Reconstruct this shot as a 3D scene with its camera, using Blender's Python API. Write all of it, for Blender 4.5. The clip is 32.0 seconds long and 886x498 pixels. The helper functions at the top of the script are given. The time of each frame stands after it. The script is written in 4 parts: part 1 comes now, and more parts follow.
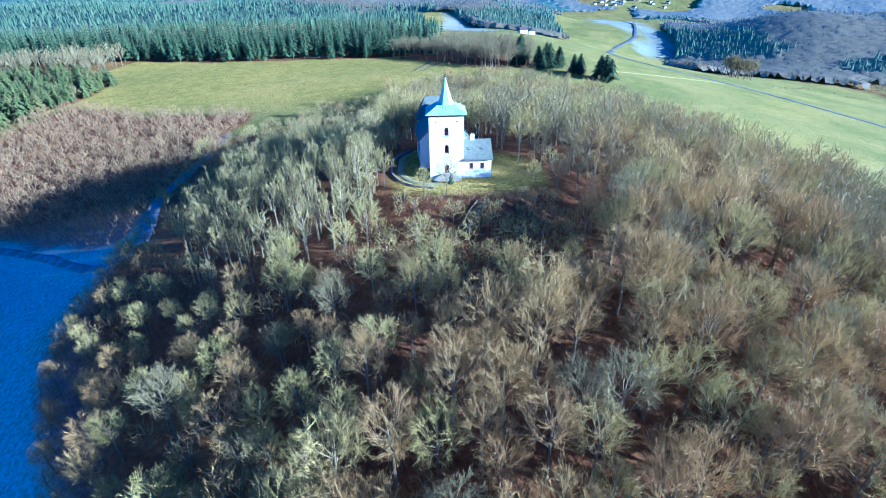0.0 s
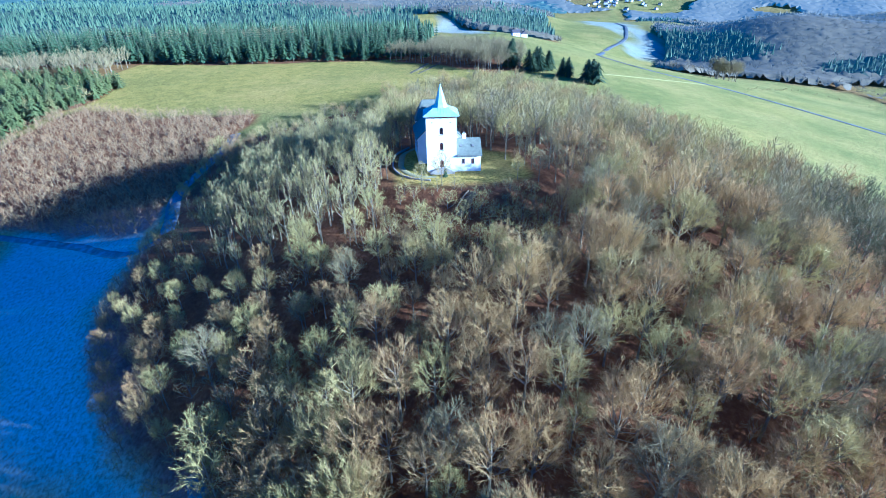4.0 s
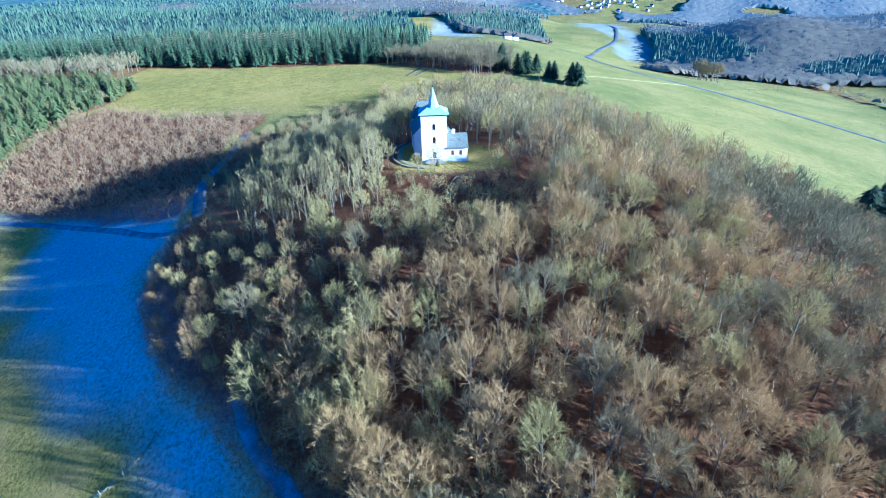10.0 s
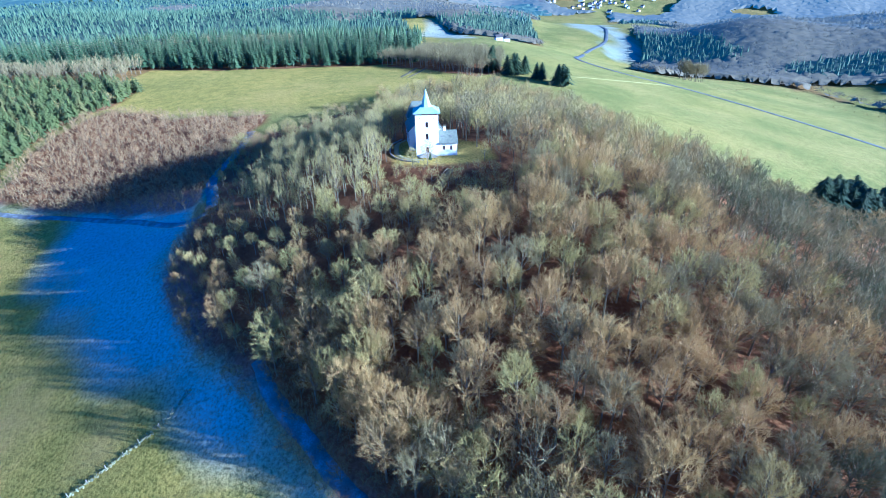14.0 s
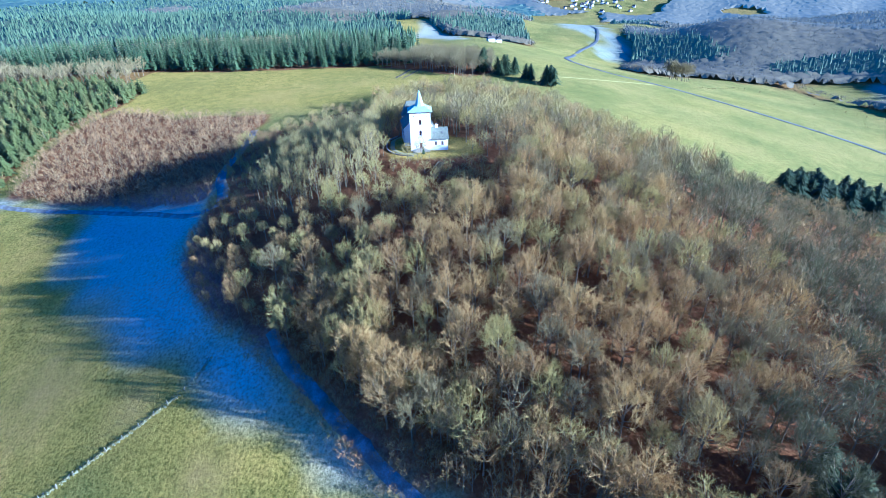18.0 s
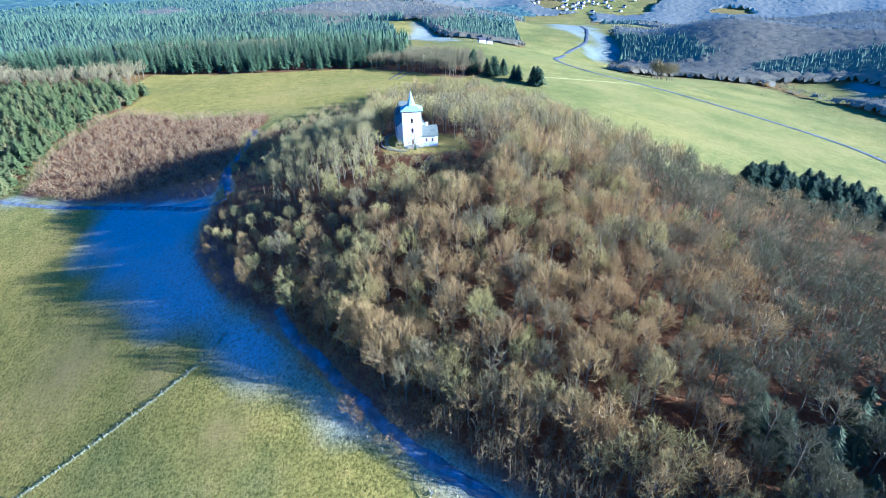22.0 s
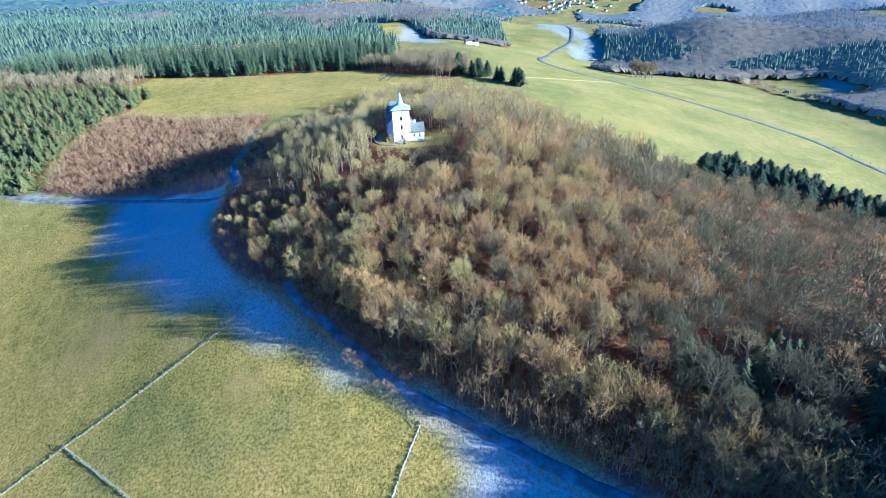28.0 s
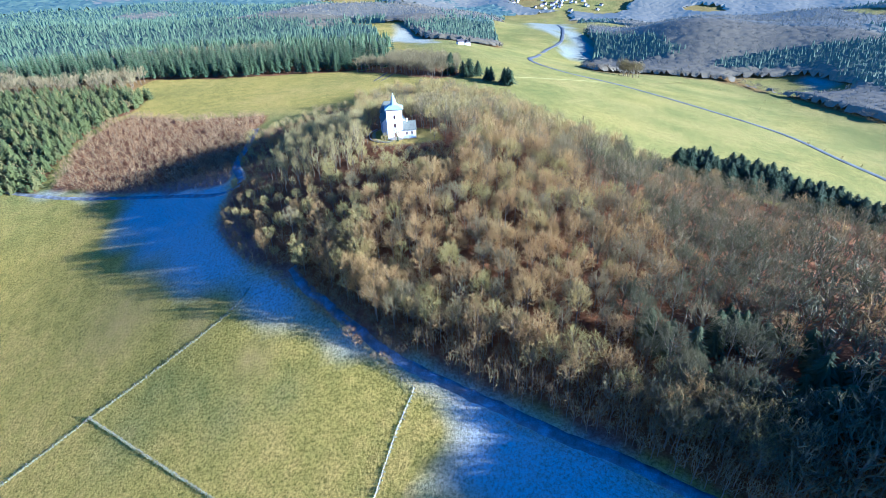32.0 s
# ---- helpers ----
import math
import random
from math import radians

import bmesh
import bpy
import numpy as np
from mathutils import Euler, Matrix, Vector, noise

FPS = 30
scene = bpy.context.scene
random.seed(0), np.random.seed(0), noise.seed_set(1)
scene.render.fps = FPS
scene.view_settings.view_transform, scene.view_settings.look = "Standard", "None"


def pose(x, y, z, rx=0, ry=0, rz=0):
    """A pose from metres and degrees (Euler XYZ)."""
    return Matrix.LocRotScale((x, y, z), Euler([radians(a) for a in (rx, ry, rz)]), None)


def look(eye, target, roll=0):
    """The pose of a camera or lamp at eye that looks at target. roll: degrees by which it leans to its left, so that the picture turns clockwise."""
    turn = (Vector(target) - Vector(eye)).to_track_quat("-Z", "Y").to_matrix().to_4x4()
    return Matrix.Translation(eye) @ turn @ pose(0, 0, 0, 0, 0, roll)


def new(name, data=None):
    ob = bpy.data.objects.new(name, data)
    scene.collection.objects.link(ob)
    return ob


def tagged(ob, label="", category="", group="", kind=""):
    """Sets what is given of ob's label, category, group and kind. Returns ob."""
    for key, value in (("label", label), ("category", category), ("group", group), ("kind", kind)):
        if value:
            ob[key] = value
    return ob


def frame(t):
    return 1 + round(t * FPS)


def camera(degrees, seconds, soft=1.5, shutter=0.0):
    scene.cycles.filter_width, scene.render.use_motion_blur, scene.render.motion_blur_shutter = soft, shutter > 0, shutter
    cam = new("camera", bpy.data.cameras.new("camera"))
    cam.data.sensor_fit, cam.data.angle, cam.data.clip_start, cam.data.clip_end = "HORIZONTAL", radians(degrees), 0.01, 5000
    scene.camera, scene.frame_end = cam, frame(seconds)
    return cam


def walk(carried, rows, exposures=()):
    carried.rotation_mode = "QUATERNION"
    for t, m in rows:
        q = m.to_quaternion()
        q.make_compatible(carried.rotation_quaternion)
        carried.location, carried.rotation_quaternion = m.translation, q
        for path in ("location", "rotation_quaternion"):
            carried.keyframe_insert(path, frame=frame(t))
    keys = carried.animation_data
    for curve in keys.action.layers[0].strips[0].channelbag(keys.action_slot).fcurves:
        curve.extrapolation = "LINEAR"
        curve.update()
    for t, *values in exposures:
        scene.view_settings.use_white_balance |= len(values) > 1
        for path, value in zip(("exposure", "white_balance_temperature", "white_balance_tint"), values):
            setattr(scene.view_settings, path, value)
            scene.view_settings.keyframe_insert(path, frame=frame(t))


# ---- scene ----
cam = camera(86.8, 32.0, soft=0.5)
PATH = [
    (0, (-2.418, -105.568, 35.91), (-2.399, -103.803, 34.97), -1.3),
    (1.5, (-2.403, -110.805, 37.051), (-2.377, -109.04, 36.112), -1.2),
    (3, (-2.719, -116.534, 38.381), (-2.684, -114.768, 37.443), -1.2),
    (5.5, (-2.735, -125.416, 40.542), (-2.693, -123.652, 39.601), -1.3),
    (7, (-2.772, -130.819, 41.413), (-2.725, -129.054, 40.475), -1.4),
    (9, (-2.524, -138.782, 42.782), (-2.473, -137.015, 41.845), -1.3),
    (11, (-2.198, -146.64, 44.116), (-2.141, -144.873, 43.179), -1.4),
    (13, (-2.102, -154.826, 45.585), (-2.037, -153.06, 44.648), -1.5),
    (14.5, (-2.328, -161.162, 46.989), (-2.248, -159.397, 46.052), -1.3),
    (17, (-2.006, -171.353, 48.809), (-1.917, -169.588, 47.87), -1.4),
    (19, (-1.976, -179.175, 49.936), (-1.877, -177.411, 48.999), -1.6),
    (21, (-1.728, -187.348, 51.399), (-1.617, -185.585, 50.462), -1.7),
    (23, (-1.263, -195.856, 53.1), (-1.144, -194.094, 52.162), -1.7),
    (25, (-1.364, -204.094, 54.253), (-1.233, -202.332, 53.316), -1.9),
    (28, (-1.126, -216.293, 56.682), (-0.979, -214.533, 55.742), -2.1),
    (30, (-1.106, -224.787, 58.756), (-0.949, -223.031, 57.813), -2.2),
    (32, (-0.676, -232.945, 60.153), (-0.511, -231.19, 59.209), -2.3),
]
walk(cam, [(t, look(eye, target, roll)) for t, eye, target, roll in PATH], exposures=[(0.0, 1.98, 3130, 7), (14.0, 2.0, 3200, 8), (23.0, 2.02, 3370, 10), (32.0, 2.06, 3520, 12)])

# ---- daylight: low winter sun from the south-east ----
SUN_EL, SUN_AZ = 15.2, 111.0
world = bpy.data.worlds.new("winter_sky")
scene.world = world
world.use_nodes = True
wn = world.node_tree.nodes
sky = wn.new("ShaderNodeTexSky")
sky.sky_type, sky.sun_disc = "NISHITA", False
sky.sun_elevation, sky.sun_rotation = radians(SUN_EL), radians(SUN_AZ)
sky.altitude, sky.air_density, sky.dust_density, sky.ozone_density = 500, 1.0, 0.1, 6.0
wn["Background"].inputs["Strength"].default_value = 0.038
world.node_tree.links.new(sky.outputs[0], wn["Background"].inputs["Color"])
SUN_DIR = Vector((math.sin(radians(SUN_AZ)) * math.cos(radians(SUN_EL)), math.cos(radians(SUN_AZ)) * math.cos(radians(SUN_EL)), math.sin(radians(SUN_EL))))
sun_data = bpy.data.lights.new("sun", "SUN")
sun_data.energy, sun_data.angle, sun_data.color = 5.6, radians(0.55), (1.0, 0.70, 0.37)
sun = new("sun", sun_data)
sun.matrix_world = look(SUN_DIR * 800, (0, 0, 0))


# ---- materials ----
def material(name, rough=0.8, metal=0.0):
    m = bpy.data.materials.new(name)
    m.use_nodes = True
    nt = m.node_tree
    b = nt.nodes["Principled BSDF"]
    b.inputs["Roughness"].default_value, b.inputs["Metallic"].default_value = rough, metal
    b.inputs["Specular IOR Level"].default_value = 0.3
    return m, nt, b


def node(nt, kind, **values):
    n = nt.nodes.new(kind)
    for k, v in values.items():
        n.inputs[k.replace("_", " ")].default_value = v
    return n


def ramp(nt, fac, stops):
    n = nt.nodes.new("ShaderNodeValToRGB")
    while len(n.color_ramp.elements) < len(stops):
        n.color_ramp.elements.new(0.5)
    for e, (p, c) in zip(n.color_ramp.elements, stops):
        e.position, e.color = p, (*c, 1)
    nt.links.new(fac, n.inputs["Fac"])
    return n.outputs["Color"]


def noise_tex(nt, scale, detail=4.0, rough=0.55, coords="Object"):
    tc = nt.nodes.new("ShaderNodeTexCoord")
    n = node(nt, "ShaderNodeTexNoise", Scale=scale, Detail=detail, Roughness=rough)
    nt.links.new(tc.outputs[coords], n.inputs["Vector"])
    return n.outputs["Fac"]


def mix(nt, fac, a, b, how="MIX"):
    n = nt.nodes.new("ShaderNodeMix")
    n.data_type, n.blend_type = "RGBA", how
    for sock, val in ((n.inputs["Factor"], fac), (n.inputs["A"], a), (n.inputs["B"], b)):
        if hasattr(val, "is_output"):
            nt.links.new(val, sock)
        elif isinstance(val, (int, float)):
            sock.default_value = val
        else:
            sock.default_value = (*val, 1)
    return n.outputs["Result"]


def calc(nt, op, a, b=0.0, clamp=False):
    n = nt.nodes.new("ShaderNodeMath")
    n.operation, n.use_clamp = op, clamp
    for i, val in enumerate((a, b)):
        if hasattr(val, "is_output"):
            nt.links.new(val, n.inputs[i])
        else:
            n.inputs[i].default_value = val
    return n.outputs[0]


def attr(nt, name):
    n = nt.nodes.new("ShaderNodeAttribute")
    n.attribute_name = name
    return n.outputs["Fac"]


def bump(nt, bsdf, height, strength, distance):
    n = node(nt, "ShaderNodeBump", Strength=strength, Distance=distance)
    nt.links.new(height, n.inputs["Height"])
    nt.links.new(n.outputs[0], bsdf.inputs["Normal"])


def tone(nt):
    """A value from 0 to 1 for each tree, whether it is an object of its own or one of many in a joined mesh."""
    oi = nt.nodes.new("ShaderNodeObjectInfo")
    return calc(nt, "FRACT", calc(nt, "ADD", attr(nt, "tone"), oi.outputs["Random"]))


def plain(name, stops, scale=1.0, rough=0.8, metal=0.0, rel=0.0, dist=0.02, fine=None):
    """A material whose colour wanders between the stops, with grain and relief."""
    m, nt, b = material(name, rough, metal)
    big = noise_tex(nt, scale, 5)
    small = noise_tex(nt, fine or scale * 9, 3)
    f = calc(nt, "ADD", calc(nt, "MULTIPLY", big, 0.65), calc(nt, "MULTIPLY", small, 0.35))
    n = len(stops)
    col = ramp(nt, f, [(0.32 + 0.36 * i / max(1, n - 1), c) for i, c in enumerate(stops)])
    nt.links.new(col, b.inputs["Base Color"])
    if rel:
        bump(nt, b, small, rel, dist)
    return m


def foliage(name, stops, rough=0.75, through_light=0.0):
    """Twigs or needles. through_light: the share that passes round and through the thin pieces."""
    m, nt, b = material(name, rough)
    g = noise_tex(nt, 0.9, 2)
    f = calc(nt, "ADD", calc(nt, "MULTIPLY", tone(nt), 0.75), calc(nt, "MULTIPLY", g, 0.25))
    n = len(stops)
    col = ramp(nt, f, [(0.08 + 0.84 * i / (n - 1), c) for i, c in enumerate(stops)])
    nt.links.new(col, b.inputs["Base Color"])
    if through_light:
        thin, both = nt.nodes.new("ShaderNodeBsdfTranslucent"), nt.nodes.new("ShaderNodeMixShader")
        nt.links.new(col, thin.inputs["Color"])
        both.inputs["Fac"].default_value = through_light
        nt.links.new(b.outputs[0], both.inputs[1])
        nt.links.new(thin.outputs[0], both.inputs[2])
        nt.links.new(both.outputs[0], nt.nodes["Material Output"].inputs["Surface"])
    return m


M_BARK = plain("bark", [(0.13, 0.105, 0.062), (0.22, 0.18, 0.11), (0.32, 0.27, 0.175)], 0.8, 0.9, rel=0.4)
M_BARK_DARK = plain("dark_bark", [(0.15, 0.115, 0.065), (0.24, 0.19, 0.11)], 0.8, 0.9, rel=0.4)
M_TWIG_BROWN = foliage("twigs_brown", [(0.34, 0.235, 0.080), (0.46, 0.325, 0.105), (0.38, 0.255, 0.088), (0.51, 0.375, 0.125)], through_light=0.15)
M_TWIG_OLIVE = foliage("twigs_olive", [(0.34, 0.285, 0.085), (0.44, 0.37, 0.105), (0.39, 0.305, 0.095), (0.49, 0.41, 0.125)], through_light=0.15)
M_TWIG_PALE = foliage("twigs_pale", [(0.42, 0.36, 0.125), (0.52, 0.44, 0.155), (0.46, 0.38, 0.138), (0.57, 0.49, 0.178)], through_light=0.35)
# grey twigs, colour dimmed partly in place of lens falloff towards the right
M_TWIG_GREY = foliage("twigs_grey_dimmed", [(0.215, 0.178, 0.078), (0.295, 0.245, 0.105), (0.25, 0.205, 0.09), (0.325, 0.275, 0.12)], through_light=0.12)
M_TWIG_THICKET = foliage("twigs_thicket", [(0.26, 0.19, 0.07), (0.36, 0.265, 0.095), (0.29, 0.205, 0.08), (0.39, 0.305, 0.11)], through_light=0.15)
# green twigs, darkened in colour to stand in for shade at the hill foot
M_TWIG_GREEN = foliage("twigs_green_dimmed", [(0.115, 0.110, 0.048), (0.165, 0.155, 0.066), (0.14, 0.125, 0.058), (0.205, 0.185, 0.082)], through_light=0.1)
M_TWIG_RUST = foliage("twigs_rust", [(0.34, 0.215, 0.088), (0.44, 0.295, 0.122), (0.35, 0.225, 0.092), (0.50, 0.36, 0.15)], through_light=0.2)
# needle green is lightened and blued to carry the distance haze
M_SPRUCE = foliage("spruce_needles_hazed", [(0.055, 0.085, 0.034), (0.09, 0.125, 0.048), (0.062, 0.095, 0.042), (0.13, 0.165, 0.065)], through_light=0.12)
M_SPRUCE_DARK = foliage("dark_needles", [(0.040, 0.062, 0.028), (0.075, 0.10, 0.042), (0.052, 0.072, 0.036)], through_light=0.12)
M_PINE = foliage("young_needles", [(0.10, 0.128, 0.036), (0.16, 0.175, 0.045), (0.12, 0.14, 0.042), (0.22, 0.195, 0.055)], through_light=0.15)


# ---- the lie of the land ----
def soft(u):
    return np.logaddexp(0, u)


def cap(d, top, w=8.0):
    return -w * np.logaddexp(-d / w, -top / w)


RIDGES = [  # wooded hills in the distance: x, y, long radius, short radius, turn, height
    (-700, 900, 600, 230, 12, 34), (-250, 1350, 620, 260, -8, 52), (720, 830, 230, 330, 35, 22), (520, 1550, 330, 480, 0, 34),
    (900, 760, 520, 240, -30, 44), (1500, 1000, 700, 320, -25, 84), (-1500, 2000, 1100, 420, 5, 112),
    (150, 2500, 900, 420, -4, 84), (1500, 2400, 1000, 420, -10, 112), (-1500, 3400, 2200, 500, 0, 150), (2600, 3000, 1500, 700, -20, 150),
    (600, 3900, 1800, 500, 4, 130),
]


def land(x, y):
    """Ground height in metres over the church's floor."""
    x, y = np.asarray(x, float), np.asarray(y, float)
    q = ((x + 15.64) / 121.0) ** 2 + ((y + 12.02) / 89.86) ** 2
    z = 3.822 + 35.55 * np.exp(-(q + 1e-6) ** 0.881)
    z = z - cap(0.273 * 160.7 * soft((13.12 - y) / 160.7), 120)
    z = z - cap(0.203 * 15.0 * soft((x - 94.36) / 15.0), 72)
    z = z - cap(0.234 * 15.0 * soft((-x + 40.3) / 15.0) / (1 + np.exp(np.clip((y - 13.12) / 60, -40, 40))), 70)
    z = z + 62 * np.exp(-((x - 190) ** 2 + (y + 215) ** 2) / 6400)  # unseen wooded rise, added out of view to shade the frosted corner
    z = z - 3.0 * np.exp(-((0.85 * (x + 47) + 0.53 * (y + 33)) / 19) ** 2 - ((-0.53 * (x + 47) + 0.85 * (y + 33)) / 42) ** 2)  # hollow in the left flank
    r = np.hypot(x, y)
    far = np.clip((r - 380) / 500, 0, 1)
    z = z - 12 * far * far * (3 - 2 * far)
    for cx, cy, a, b, turn, h in RIDGES:
        c, s = math.cos(radians(turn)), math.sin(radians(turn))
        u, v = (x - cx) * c + (y - cy) * s, -(x - cx) * s + (y - cy) * c
        z = z + far * h * np.exp(-(u / a) ** 2 - (v / b) ** 2)
    z = z + far * 5 * (np.sin(x / 97 + 1.3) * np.cos(y / 121) + np.sin(x / 57 - y / 83))
    level = np.clip((25 - np.hypot((x - 3) / 1.15, y + 1)) / 9, 0, 1)
    level = level * level * (3 - 2 * level)
    return z * (1 - level) - 0.02 * level


def inside(x, y, poly):
    """Signed distance to a polygon's rim, positive inside."""
    x, y = np.asarray(x, float), np.asarray(y, float)
    d, odd = np.full(x.shape, 1e9), np.zeros(x.shape, bool)
    for (ax, ay), (bx, by) in zip(poly, poly[1:] + poly[:1]):
        ex, ey = bx - ax, by - ay
        t = np.clip(((x - ax) * ex + (y - ay) * ey) / (ex * ex + ey * ey), 0, 1)
        d = np.minimum(d, np.hypot(x - ax - t * ex, y - ay - t * ey))
        if ey:
            odd ^= ((ay > y) != (by > y)) & (x < ex * (y - ay) / ey + ax)
    return np.where(odd, d, -d)


# woods and clearings, in plan
HILL_WOOD = [(-97, 70), (-84, 5), (-86, -25), (-77, -43), (-65, -59), (-50, -67), (-36, -72), (-16, -97), (5, -115), (28, -130), (50, -144),
             # the corners below y -190 lie out of view, planted to cast shade
             (66, -158), (95, -190), (140, -262), (300, -285), (330, -200), (310, -60), (280, -20), (205, -2), (152, 10), (118, 14), (98, 36), (92, 58),
             (84, 112), (62, 150), (42, 176), (0, 162), (-38, 140), (-62, 124), (-82, 100)]
BROWN_WOOD = [(-88, 8), (-92, 60), (-96, 142), (-158, 150), (-206, 172), (-219, 155), (-221, 110), (-214, 66), (-160, 41)]
YOUNG_SPRUCE = [(-223, 64), (-226, 115), (-222, 160), (-212, 180), (-208, 222), (-260, 250), (-340, 252), (-430, 180), (-420, 70), (-330, 82)]
SPRUCE_STRIP = [(-345, 292), (-270, 304), (-165, 289), (-44, 290), (-10, 300), (10, 372), (-60, 420), (-200, 440), (-360, 420), (-430, 350)]
STRIP_END = [(-40, 288), (8, 260), (44, 226), (66, 240), (72, 300), (10, 340), (-6, 300)]
# the end beyond x 64 is added for shade on the frosted corner
YOUNG_POLES = [(-4, -105), (6, -116), (28, -132), (50, -148), (64, -160), (96, -188), (112, -172), (84, -144), (64, -124), (40, -112), (12, -98)]
LANE_SIDE = [(-50, -58), (-40, -75), (-16, -101), (-4, -112), (6, -106), (-14, -88), (-36, -62)]
FIR_PATCH = [(74, -116), (98, -112), (128, -122), (140, -160), (112, -178), (88, -160), (78, -140)]
GLADE = [(-11, 14), (-13, -2), (-11, -11), (-2, -14), (10, -13), (21, -8), (22, 2), (19, 12), (10, 18), (-6, 24)]
ASH_WOOD = [(-64, -8), (-58, 18), (-48, 38), (-30, 44), (-15, 32), (-13.5, 12), (-14, -8), (-16, -24), (-30, -29), (-50, -25)]
BELOW_CHURCH = [(-14, -15), (-2, -16), (12, -15), (21, -11), (26, -20), (22, -36), (2, -38), (-14, -34)]
FROST = [(-248, 72), (-162, 39), (-159, 18), (-147, -6), (-116, -41), (-88, -62), (-71, -76), (-52, -90), (-26, -107), (-7, -117), (8, -125), (8, -136),
         (-2, -150), (30, -190), (80, -190), (66, -158), (28, -130), (-16, -97), (-50, -64), (-80, -25), (-84, 30)]
FAR_FROST = [[(5, 680), (60, 540), (85, 560), (60, 760), (25, 960)], [(350, 755), (412, 750), (474, 886), (480, 1060), (420, 990), (428, 905), (385, 850)],
             [(420, 960), (520, 1200), (640, 1700), (560, 1800), (400, 1100)], [(640, 410), (675, 440), (690, 500), (660, 500)]]


WORN = [(-58, -97, 7), (-54, -101, 4), (-84, -74, 9), (-120, -60, 16), (15, 1, 8)]  # brown patches in the pasture: x, y, radius
GREENER = [(-92, -95, 8), (-78, -104, 9), (-64, -114, 9), (-100, -110, 12), (-45, -112, 8)]


def wave(x, y, s):
    return np.sin(x / s + 0.7 * np.sin(y / s * 1.3)) * np.cos(y / s * 0.9 + 0.8 * np.sin(x / s * 0.7))


VALLEY = [(118, 238), (74, 245), (78, 320), (60, 420), (88, 470), (150, 560), (215, 700), (235, 830), (265, 1030), (440, 1700), (540, 2060), (830, 2110), (730, 1700), (560, 1150), (490, 990), (474, 888),
          (414, 750), (350, 650), (335, 600), (300, 470), (428, 564), (553, 506), (564, 376), (541, 231), (570, 60), (570, -220), (300, -230), (320, -60), (285, -10), (180, 45), (150, 76), (128, 150)]
LEFT_MEADOW = [(-10, 620), (60, 490), (85, 520), (70, 700), (35, 1000), (-90, 1060), (-70, 950), (-20, 800)]
PASTURE = [(560, 540), (680, 510), (690, 430), (640, 395), (575, 415)]

def far_wood_mask(x, y):
    """Where the distant country is wooded (negative: meadow)."""
    w = wave(x + 300, y, 210) + 0.6 * wave(x, y - 200, 95) + 0.25
    w = w + 2.0 * np.exp(-((x - 500) / 75) ** 2 - ((y - 790) / 170) ** 2)
    return w - 3.0 * np.exp(-((x - 820) / 240) ** 2 - ((y - 2260) / 130) ** 2)



def spread(lo, hi, step, reach):
    mid = np.arange(lo, hi + step, step)
    out, d = [], step
    while sum(out) < reach:
        d *= 1.13
        out.append(d)
    grow = np.cumsum(out)
    return np.concatenate([lo - grow[::-1], mid, mid[-1] + grow])


def mesh_from(name, verts, faces, mats, mat_index=None, smooth=True, values=None):
    """One mesh from arrays: verts (n, 3), faces (m, 3 or 4)."""
    me = bpy.data.meshes.new(name)
    verts, faces = np.asarray(verts, np.float32), np.asarray(faces, np.int32)
    k = faces.shape[1]
    me.vertices.add(len(verts)), me.loops.add(faces.size), me.polygons.add(len(faces))
    me.vertices.foreach_set("co", verts.ravel())
    me.loops.foreach_set("vertex_index", faces.ravel())
    me.polygons.foreach_set("loop_start", np.arange(0, faces.size, k, dtype=np.int32))
    me.polygons.foreach_set("use_smooth", np.full(len(faces), smooth))
    for m in mats:
        me.materials.append(m)
    if mat_index is not None:
        me.polygons.foreach_set("material_index", np.asarray(mat_index, np.int32))
    for key, val in (values or {}).items():
        me.attributes.new(key, "FLOAT", "POINT").data.foreach_set("value", np.asarray(val, np.float32))
    me.update(calc_edges=True)
    return me


